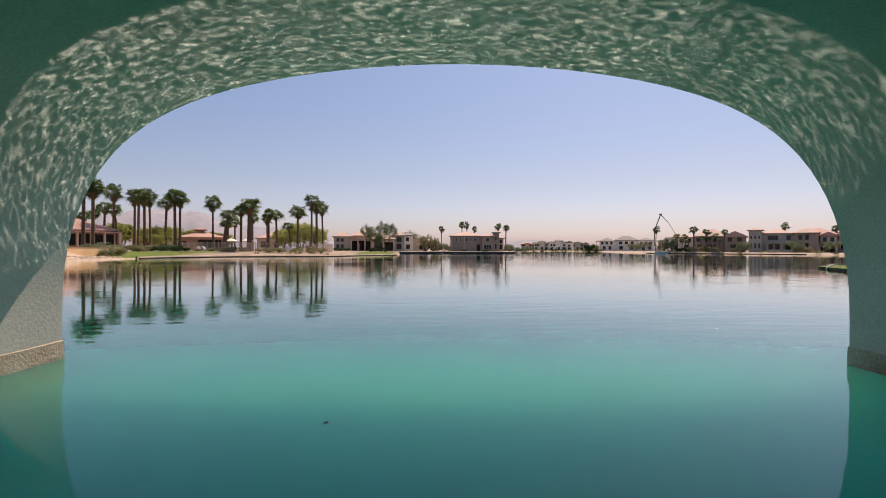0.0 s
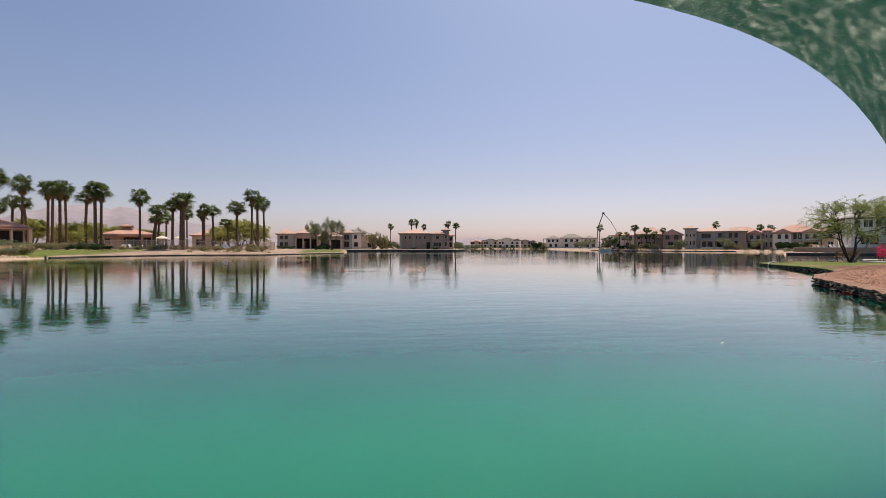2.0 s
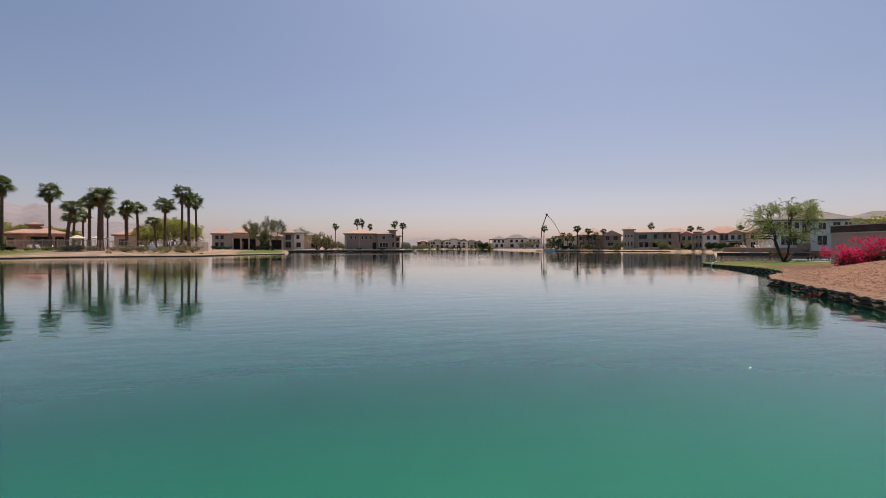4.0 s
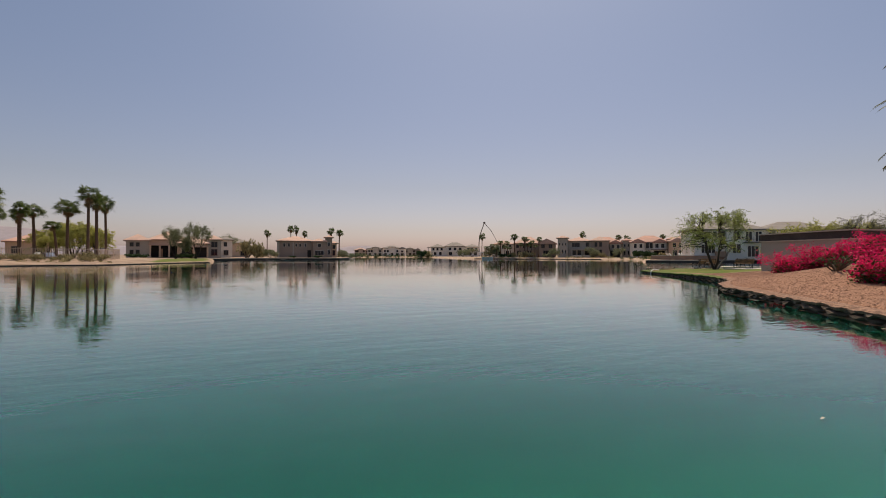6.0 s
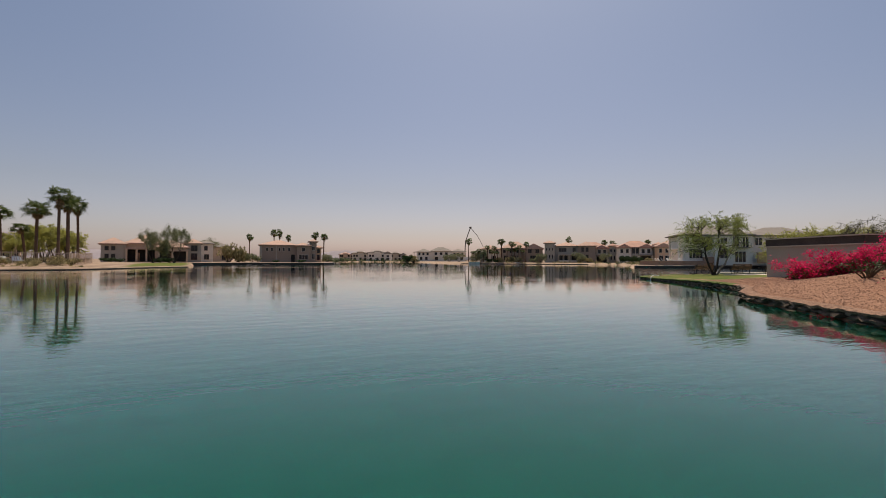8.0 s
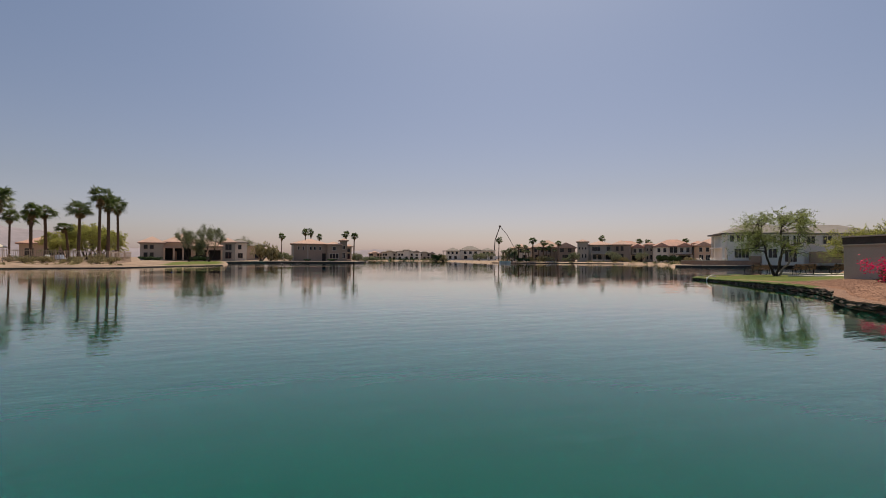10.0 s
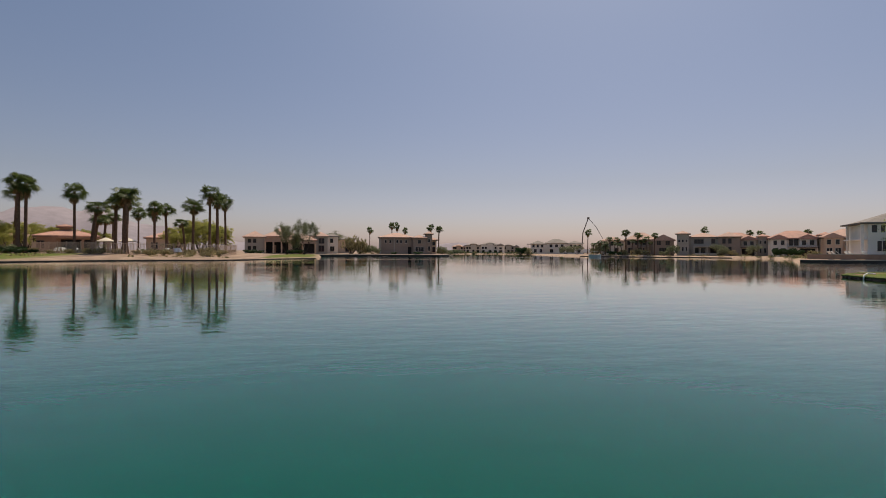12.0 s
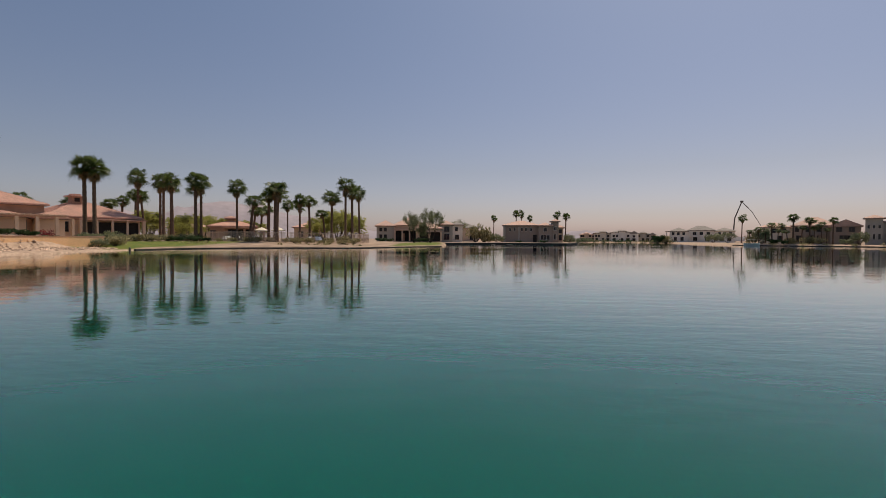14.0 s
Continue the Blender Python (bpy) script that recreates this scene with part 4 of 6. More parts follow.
def bank_wall():
    """Dark rough stones at the waterline under an uneven lip of gravel."""
    root = empty("retaining_wall")
    rng = np.random.default_rng(8)
    forms = [stone_mesh(s) for s in range(9)]
    line = [Vector((x, y, 0)) for x, y in EAST_BANK[1:]]
    lips = {"lip": ([], []), "turf": ([], [])}
    for a, b in zip(line, line[1:]):
        d = b - a
        n = max(1, round(d.length / 0.50))
        ang = math.degrees(math.atan2(d.y, d.x))
        out = d.cross(Vector((0, 0, -1))).normalized()
        for i in range(n):
            for level in range(3):
                p = a + d * ((i + 0.5 + rng.uniform(-0.35, 0.35)) / n)
                top = 0.29 - 0.12 * float(ease(24, 34, p.y))
                z = (-0.06, top * 0.36, top * 0.70)[level] + rng.normal(0, 0.012)
                calm = float(ease(22, 26, p.y))
                z -= 0.035 * calm
                p = p - out * (0.14 + 0.03 * level + 0.05 * calm + rng.normal(0, 0.02) * (1 - 0.6 * calm))
                ob = new("stone", forms[int(rng.integers(9))])
                ob.parent = root
                ob.matrix_basis = pose(p.x, p.y, z, rng.normal(0, 5), rng.normal(0, 4), ang + rng.normal(0, 5)) @ Matrix.Diagonal((rng.uniform(0.5, 0.85), rng.uniform(0.30, 0.40), rng.uniform(0.13, 0.18), 1))
        # uneven lip of earth and gravel, or of turf, that hangs over the stones
        lip_v = lips["lip" if b.y < 25 else "turf"][0]
        m = max(2, round(d.length / 0.14))
        for i in range(m + 1 if b.y > 22.8 else m):
            p = a + d * (i / m)
            low = float(ease(24, 34, p.y))
            w = 0.05 * noise.noise(p * 1.7) + 0.035 * noise.noise(p * 6.0)
            h = 0.30 - 0.11 * low + (1 - 0.6 * low) * (0.05 * noise.noise(p * 2.3 + Vector((9, 0, 0))) + 0.02 * noise.noise(p * 8.0))
            for back, z in ((0.55, 0.30 - 0.12 * low), (0.30, 0.33 - 0.12 * low), (0.12, h + 0.01), (0.02, h - 0.03), (0.05, h - 0.09), (0.40, h - 0.16)):
                q = p - out * (back - w)
                lip_v.append(Vector((q.x, q.y, z + 0.006 * rng.normal())))
    for lip_v, lip_f in lips.values():
        for i in range(len(lip_v) // 6 - 1):
            for k in range(5):
                o = 6 * i + k
                lip_f.append((o, o + 1, o + 7, o + 6))
    part("gravel_lip", mesh("gravel_lip", *lips["lip"], M["lip"]), root, "crumbling tan lip of earth and gravel")
    part("turf_lip", mesh("turf_lip", *lips["turf"], M["turf"]), root, "mown turf edge over the stones")
    tagged(root, "low dark rough-stone retaining wall at the waterline", "retaining wall", kind="structure")


bank_wall()


# ---- loose gravel on the bank ----
def gravel():
    rng = np.random.default_rng(91)
    px, py = rng.uniform(10, 34, 90000), rng.uniform(8, 27, 90000)
    d = lake_distance(px, py)
    keep = (d > 0.12) & (d < 9) & (py - 26.4 + 0.1 * (px - 28) < 0)
    px, py, d = px[keep][:22000], py[keep][:22000], d[keep][:22000]
    z = land_height(px, py, d)
    n = len(px)
    base = np.array([(1, 0, 0), (-0.5, 0.87, 0), (-0.5, -0.87, 0), (0.1, 0.05, 0.62)])
    s = rng.uniform(0.016, 0.042, (n, 1, 1))
    a = rng.uniform(0, 6.28, n)
    rot = np.zeros((n, 3, 3))
    rot[:, 0, 0], rot[:, 0, 1], rot[:, 1, 0], rot[:, 1, 1], rot[:, 2, 2] = np.cos(a), -np.sin(a), np.sin(a), np.cos(a), 1
    v = np.einsum("nij,kj->nki", rot, base) * s * rng.uniform(0.7, 1.3, (n, 1, 3)) + np.stack([px, py, z - 0.002], 1)[:, None, :]
    q = 4 * np.arange(n)[:, None]
    f = np.concatenate([q + np.array([[0, 1, 3]]), q + np.array([[1, 2, 3]]), q + np.array([[2, 0, 3]])]).tolist()
    tagged(new("gravel", mesh("gravel", v.reshape(-1, 3), f, M["pebble"])), "loose reddish-brown gravel on the bank", "gravel", kind="stuff")


gravel()


# ---- houses ----
def hip_roof(name, x0, x1, y0, y1, z, rise, over, material, gable=False):
    """A hipped (or front-gabled) roof with thick eaves."""
    a, b, c, d = x0 - over, x1 + over, y0 - over, y1 + over
    w, l = b - a, d - c
    if gable:
        mx = (a + b) / 2
        ridge = [(mx, c, z + rise), (mx, d, z + rise)]
    elif w >= l:
        ridge = [(a + l / 2, (c + d) / 2, z + rise), (b - l / 2, (c + d) / 2, z + rise)]
    else:
        ridge = [((a + b) / 2, c + w / 2, z + rise), ((a + b) / 2, d - w / 2, z + rise)]
    t = 0.22
    v = [(a, c, z), (b, c, z), (b, d, z), (a, d, z), (a, c, z - t), (b, c, z - t), (b, d, z - t), (a, d, z - t)] + ridge
    f = [(4, 7, 6, 5), (0, 4, 5, 1), (1, 5, 6, 2), (2, 6, 7, 3), (3, 7, 4, 0)]
    if w >= l and not gable:
        f += [(0, 1, 9, 8), (1, 2, 9), (2, 3, 8, 9), (3, 0, 8)]
    else:
        f += [(0, 1, 8), (1, 2, 9, 8), (2, 3, 9), (3, 0, 8, 9)]
    return mesh(name, v, f, material)


def tile_ribs(name, x0, x1, y0, y1, z, rise, over, material, step=0.38):
    """Rounded courses of barrel tile that run down the front and back slopes of a hipped roof."""
    a, b, c, d = x0 - over, x1 + over, y0 - over, y1 + over
    v, f = [], []
    w, l = b - a, d - c
    run = min(w, l) / 2
    n = int(w / step)
    for i in range(n + 1):
        x = a + w * i / n
        reach = min(run, x - a, b - x)
        if reach < 0.3:
            continue
        for y_e, s in ((c, 1), (d, -1)):
            tube(v, f, [Vector((x, y_e, z + 0.02)), Vector((x, y_e + s * reach, z + 0.02 + rise * reach / run))], [0.07, 0.07], 4)
    m = int(l / step)
    for i in range(m + 1):
        y = c + l * i / m
        reach = min(run, y - c, d - y)
        if reach < 0.3:
            continue
        for x_e, s in ((a, 1), (b, -1)):
            tube(v, f, [Vector((x_e, y, z + 0.02)), Vector((x_e + s * reach, y, z + 0.02 + rise * reach / run))], [0.07, 0.07], 4)
    return mesh(name, v, f, material)


def window(parent, x, y, z, w, h, bars=1, frame_mat="trim", arch=False, depth=0.10):
    """A framed window set on a wall that faces -y: surround, mullions and a pane set back in it."""
    t = 0.09
    bms = [box_data(x - w / 2 - t, x - w / 2, y - depth, y + 0.05, z - t, z + h + t), box_data(x + w / 2, x + w / 2 + t, y - depth, y + 0.05, z - t, z + h + t),
           box_data(x - w / 2, x + w / 2, y - depth, y + 0.05, z - t, z), box_data(x - w / 2, x + w / 2, y - depth, y + 0.05, z + h, z + h + t)]
    for i in range(1, bars):
        u = x - w / 2 + w * i / bars
        bms.append(box_data(u - 0.04, u + 0.04, y - depth * 0.7, y + 0.02, z, z + h))
    fr = part("window", join("window", bms, M[frame_mat]), parent)
    part("pane", box("pane", x - w / 2, x + w / 2, y - 0.03, y + 0.01, z, z + h, M["glass"]), fr, "dark glass")
    return fr


def house(name, x, y, turn, vols, wins, label, wall="cream", roof="tileroof", trim="trim", ribs=False, posts=(), slabs=(), z=0.6, group="lakeside houses", category="house"):
    """vols: (x0, x1, y0, y1, z0, z1, rise, gable); wins: (x, y, z, w, h, bars); the front faces local -y."""
    root = empty(name, pose(x, y, z, 0, 0, turn))
    for v in vols:
        x0, x1, y0, y1, z0, z1, rise, *gable = v
        wm = gable[1] if len(gable) > 1 else wall
        rm = gable[2] if len(gable) > 2 else roof
        part("wall", box("wall", x0, x1, y0, y1, z0 - 0.5 if z0 < 0.1 else z0, z1, M[wm]), root)
        if rise:
            r = part("roof", hip_roof("roof", x0, x1, y0, y1, z1 + 0.22, rise, 0.55, M[rm], bool(gable and gable[0])), root)
            part("fascia", box("fascia", x0 - 0.5, x1 + 0.5, y0 - 0.5, y1 + 0.5, z1 - 0.06, z1 - 0.004, M[trim]), r)
            if ribs and not (gable and gable[0]):
                tagged(part("tile_relief", tile_ribs("tile_relief", x0, x1, y0, y1, z1 + 0.22, rise, 0.55, M[rm]), r), kind="stuff")
    for w in wins:
        window(root, *w)
    for px, py, pz0, pz1, s in posts:
        part("post", box("post", px - s / 2, px + s / 2, py - s / 2, py + s / 2, pz0, pz1, M[wall], 0.03), root)
    for sx0, sx1, sy0, sy1, sz0, sz1, sm in slabs:
        # dark slabs are flat panels that paint an opening's shade on the wall
        part("slab" if sm != "dark" else "recess", box("slab", sx0, sx1, sy0, sy1, sz0, sz1, M[sm], 0.02), root)
    tagged(root, label, category, group)
    return root


def row_of(y, z, w, h, xs, bars=2, fr="trim"):
    return [(x, y, z, w, h, bars, fr) for x in xs]


# white two-storey house with a deep corner porch, beyond the channel
house("house", 91.2, 77.6, -38,
      [(0.7, 13.7, 0, 10, 0, 5.9, 2.2, False), (6.6, 13.8, -1.2, 8.9, 0, 5.8, 1.6, False), (13.8, 27.0, 0.5, 10, 0, 5.7, 1.9, False)],
      [(1.6, 0, 4.3, 0.75, 1.3, 1, "white"), (3.1, 0, 4.3, 1.3, 1.3, 2, "white"), (4.6, 0, 4.3, 0.75, 1.3, 1, "white"), (3.3, 0, 1.0, 2.6, 1.8, 4, "white"), (6.0, 0, 2.9, 0.8, 2.6, 1, "trim"),
       (8.4, -1.2, 1.0, 1.5, 1.8, 2, "white"), (10.7, -1.2, 3.4, 1.1, 2.0, 2, "white"), (12.5, -1.2, 3.4, 1.1, 2.0, 2, "white"), (11.5, -1.2, 0.2, 2.0, 2.2, 3, "white"), (8.4, -1.2, 4.0, 1.2, 1.3, 2, "white"), (15.6, 0.5, 3.8, 1.3, 1.5, 2, "white"), (18.4, 0.5, 3.8, 1.5, 1.5, 2, "white"), (21.4, 0.5, 3.8, 0.9, 1.5, 1, "white"), (17.2, 0.5, 1.0, 1.1, 1.3, 1, "white"), (24.2, 0.5, 3.8, 1.2, 1.5, 2, "white")],
      "white two-storey lakeside house with grey tile roof and corner porch", "white", "greyroof",
      posts=[(0.0, 0.2, 0, 5.9, 0.42), (0.0, 8.0, 0, 5.9, 0.42)],
      slabs=[(-0.5, 0.69, -0.5, 10.4, 5.85, 6.10, "trim"), (-0.2, 0.69, 0.1, 9.5, 2.95, 3.2, "white"), (9.7, 13.2, -2.3, -1.2, 3.1, 3.3, "trim"), 
             (4.6, 6.5, -1.0, -0.02, 0, 1.3, "brownwall"), (14.4, 20.0, -2.4, -1.6, 0, 2.2, "brownwall")] + [(9.7 + 0.25 * i, 9.74 + 0.25 * i, -2.3, -2.26, 3.3, 4.2, "iron") for i in range(15)], z=1.0)

# tower house and its neighbours on the far eastern shore
tx, ty = polar(37.2, 186)
house("house", tx, ty, -40,
      [(-2.3, 1.3, -1.5, 2.5, 0, 7.0, 0.9, False, "grey"), (1.3, 9.6, 0, 9, 0, 5.9, 1.5, False), (9.6, 15.8, -1.0, 9, 0, 5.9, 1.6, False, "taupe")],
      row_of(-1.5, 4.3, 0.5, 0.9, (-1.6, -0.5, 0.6), 1, "lighttrim") + row_of(-1.5, 1.3, 0.5, 1.5, (-1.6, -0.5, 0.6), 1, "lighttrim") + [(4.2, 0, 3.9, 2.6, 1.3, 3, "trim"), (8.3, 0, 3.9, 0.9, 1.4, 1, "trim"), (3.6, 0, 0.6, 1.2, 1.9, 1, "lighttrim"), (5.4, 0, 0.6, 1.2, 1.9, 1, "lighttrim"),
       (11.3, -1.0, 3.9, 0.8, 1.5, 1, "trim"), (12.9, -1.0, 3.9, 0.8, 1.5, 1, "trim"), (11.3, -1.0, 0.9, 0.8, 1.8, 1, "trim"), (12.9, -1.0, 0.9, 0.8, 1.8, 1, "trim")],
      "grey stucco lakeside house with a square tower and tile roof", "grey", "tileroof", slabs=[(7.5, 9.4, -0.15, 0.05, 0.1, 2.4, "dark"), (2.6, 9.6, -2.2, 0, 2.75, 2.95, "grey"), (2.6, 9.6, -2.2, -2.1, 0.05, 0.75, "lighttrim")], posts=[(2.8, -2.0, 0, 2.8, 0.4), (6.6, -2.0, 0, 2.8, 0.4)], z=0.7)
tx, ty = polar(34.4, 190)
house("house", tx, ty, -36, [(-9.5, 1.0, 1, 10, 0, 5.3, 2.6, False), (-0.5, 6.2, -0.5, 8, 0, 5.0, 1.9, True)],
      row_of(1, 3.6, 0.9, 1.3, (-8.4, -5.8, -3.2), 1) + [(1.4, -0.5, 3.5, 1.2, 1.3, 2, "trim"), (4.2, -0.5, 3.5, 1.2, 1.3, 2, "trim"), (2.8, -0.5, 0.6, 2.4, 1.8, 3, "trim"), (-4.4, 1, 0.6, 2.2, 1.8, 2, "trim"), (-7.8, 1, 0.6, 1.4, 1.8, 2, "trim")],
      "brown stucco two-storey house with clay tile roof", "taupe", "tileroof", slabs=[(-6.6, -1.2, -0.6, 1, 2.6, 2.8, "taupe")], posts=[(-6.4, -0.4, 0, 2.6, 0.35), (-3.8, -0.4, 0, 2.6, 0.35)], z=0.7)
tx, ty = polar(30.9, 203)
house("house", tx, ty, -31, [(-6, 2, 0, 8, 0, 5.2, 1.6, False, "cream"), (2, 7, 1, 8, 0, 5.0, 1.4, False, "cream")],
      row_of(0, 3.5, 0.9, 1.3, (-4.6, -2.2, 0.6), 1) + row_of(0, 0.7, 1.2, 1.7, (-4.0, -0.5), 2), "pale stucco house half hidden by palms", "cream", "tileroof", z=0.7)
for bear, reach, turn, wl_, rf, lab in ((41.9, 190, -44, "cream", "redroof", "cream two-storey house with red tile roof and gables"), (46.3, 180, -48, "white", "redroof", "white two-storey house with red tile hip roof"),
                                        (50.2, 172, -52, "tan", "tileroof", "tan two-storey house with corner tower and tile roof")):
    tx, ty = polar(bear, reach)
    house("house", tx, ty, turn, [(-6.5, 5.5, 1, 10, 0, 5.2, 2.3, False), (-5.8, -1.8, -0.6, 6, 0, 5.0, 1.2, True), (1.0, 5.0, -0.8, 6, 0, 5.0, 1.2, True), (5.5, 8.2, -0.5, 3, 0, 6.0, 0.8, False, "grey")],
          [(-4.7, -0.6, 3.3, 0.8, 1.3, 1, "lighttrim"), (-2.9, -0.6, 3.3, 0.8, 1.3, 1, "lighttrim"), (-4.6, -0.6, 0.6, 1.1, 1.7, 2, "lighttrim"), (-2.8, -0.6, 0.6, 1.1, 1.7, 2, "lighttrim"), (2.1, -0.8, 3.3, 0.9, 1.3, 1, "lighttrim"), (3.9, -0.8, 3.3, 0.9, 1.3, 1, "lighttrim"), (-0.9, 1, 3.2, 0.8, 1.7, 1, "trim"), (0.3, 1, 3.2, 0.8, 1.7, 1, "trim"), (6.2, -0.5, 3.8, 0.5, 1.0, 1, "lighttrim"), (7.4, -0.5, 3.8, 0.5, 1.0, 1, "lighttrim"),
           (6.2, -0.5, 0.8, 0.5, 1.6, 1, "lighttrim"), (7.4, -0.5, 0.8, 0.5, 1.6, 1, "lighttrim")],
          lab, wl_, rf, slabs=[(0.4, 5.4, -3.4, -0.8, 2.5, 2.7, "trim"), (1.2, 4.6, -0.9, -0.75, 0.1, 2.2, "dark"), (-1.6, 0.8, 0.0, 0.9, 2.7, 2.85, "lighttrim")], posts=[(0.8, -3.1, 0, 2.5, 0.35), (5.0, -3.1, 0, 2.5, 0.35)], z=0.7)

# big grey house on the point, ends in a short tower
tx, ty = polar(7.1, 160)
house("house", tx, ty, -6,
      [(-8.2, 2.4, 0, 9, 0, 5.2, 1.5, False), (2.4, 6.4, -1.2, 8, 0, 5.1, 0.9, False, "taupe"), (6.4, 8.4, -0.4, 3, 0, 6.4, 0.7, False, "taupe"), (8.4, 10.2, 4, 9, 0, 4.6, 0.7, False, "tan")],
      row_of(0, 3.5, 0.5, 1.0, (-6.2, -4.8, -2.6, -1.4, 0.2), 1, "lighttrim") + [(4.4, -1.2, 3.4, 1.0, 1.1, 1, "lighttrim"), (4.4, -1.2, 0.9, 2.6, 1.4, 3, "lighttrim"), (7.4, -0.4, 3.8, 0.8, 1.1, 2, "lighttrim"), (7.4, -0.4, 1.0, 0.8, 1.6, 2, "lighttrim"), (9.3, 4, 3.0, 0.8, 1.1, 1, "trim"), (9.3, 4, 0.8, 0.8, 1.6, 1, "trim")],
      "large taupe two-storey house with tile roof on a point", "taupe", "tileroof", slabs=[(-8.3, -8.2 + 0.6, -0.25, 0, 0, 5.0, "grey"), (-3.7, -3.3, -0.2, 0, 0, 5.0, "grey"), (0.8, 1.9, -0.1, 0.05, 0.1, 2.4, "dark")], z=0.5)

# low house with a deep arcade and lawn, and the white house beside it
tx, ty = polar(-5.1, 148)
house("house", tx, ty, 8,
      [(-12.4, -7.4, 0, 8, 0, 4.3, 1.6, False, "grey"), (-7.4, 1.5, 1.5, 10, 0, 4.6, 2.3, False, "tan"), (-0.8, 6.0, -1.5, 7, 0, 3.6, 1.9, False, "tan"), (6.0, 9.5, 1.0, 9, 0, 4.8, 1.2, False, "grey")],
      row_of(0, 2.9, 0.7, 0.9, (-11.2, -9.9), 1) + row_of(0, 0.9, 0.7, 1.0, (-11.2, -9.9), 1) + [(7.8, 1.0, 2.9, 1.4, 1.4, 2, "trim"), (7.8, 1.0, 0.6, 1.4, 1.6, 2, "trim")],
      "low tan house with tiled arcade facing a lawn", "tan", "tileroof",
      slabs=[(-7.2, -0.9, 1.36, 1.49, 0.1, 3.1, "dark"), (-7.6, -0.82, -0.7, 1.49, 3.2, 3.42, "tileroof"), (-0.5, 5.7, -1.64, -1.51, 0.1, 2.7, "dark"), (-0.78, 6.3, -3.2, -1.51, 2.75, 2.98, "tileroof"),
             (-5.2, -4.4, 1.30, 1.355, 0.1, 2.3, "brownwall"), (2.2, 3.0, -1.70, -1.645, 0.1, 2.2, "brownwall")],
      posts=[(x, -0.45, 0, 3.2, 0.42) for x in (-7.2, -5.1, -3.0, -1.0)] + [(x, -2.9, 0, 2.75, 0.42) for x in (-0.4, 2.6, 5.8)], z=0.7)
tx, ty = polar(-2.2, 165)
house("house", tx, ty, 3, [(-4.6, 1.6, 0, 9, 0, 5.5, 1.1, False), (1.6, 5.2, 1.5, 9, 0, 5.4, 1.0, False)],
      row_of(0, 3.6, 0.7, 1.1, (-3.9,), 1) + [(-3.4, 0, 0.5, 1.5, 1.9, 2, "trim"), (3.2, 1.5, 3.5, 0.8, 1.2, 1, "trim"), (3.4, 1.5, 0.8, 1.2, 1.4, 2, "trim")],
      "white two-storey house with balcony openings painted as dark panels", "white", "greyroof", slabs=[(-1.6, 1.3, -0.1, 0.05, 3.1, 5.2, "dark"), (-1.6, 1.3, -0.1, 0.05, 0.3, 2.3, "dark"), (-1.9, 1.6, -1.1, 0, 2.6, 2.8, "white")], posts=[(-1.7, -0.9, 0, 5.4, 0.3), (0.0, -0.9, 0, 5.4, 0.25), (1.5, -0.9, 0, 5.4, 0.3)], z=0.6)
tx, ty = polar(0.1, 190)
house("house", tx, ty, 0, [(-5, 4, 0, 8, 0, 5.0, 1.6, False)], row_of(0, 3.2, 0.9, 1.1, (-2.5, 1.5), 1) + row_of(0, 0.6, 1.2, 1.5, (-2.5, 1.5), 2), "tan house behind a large shrub", "tan", "greyroof", z=0.6)

# white house on the north shore, and the distant row
tx, ty = polar(24.7, 275)
house("house", tx, ty, -22,
      [(-14.0, -6.0, 0, 9, 0, 5.2, 1.9, False), (-6.0, 6.0, 1.2, 10, 0, 5.7, 2.3, False), (6.0, 14.0, 0.2, 9, 0, 5.4, 1.6, False)],
      row_of(0, 3.5, 1.0, 1.3, (-12.5, -10.2, -7.8), 1) + row_of(0, 0.7, 1.2, 1.7, (-11.5, -8.5), 2) + row_of(1.2, 3.6, 1.3, 1.4, (-3.0, 0.0, 3.0), 2) + row_of(1.2, 0.7, 1.8, 1.7, (-2.6, 2.6), 2) + row_of(0.2, 3.5, 1.0, 1.3, (7.6, 9.8, 12.2), 1) + row_of(0.2, 0.7, 1.4, 1.6, (8.6, 11.8), 2),
      "long white two-storey house with grey tile roof", "white", "greyroof", posts=[(-15.5, 0.5, 0, 5.2, 0.4), (-5.4, 0.2, 0, 5.2, 0.4), (-1.6, 0.2, 0, 5.2, 0.4)], slabs=[(-16, -13.6, 0.1, 8, 5.1, 5.4, "trim"), (-6, 0, -0.2, 1.2, 2.7, 2.9, "white")], z=0.6)
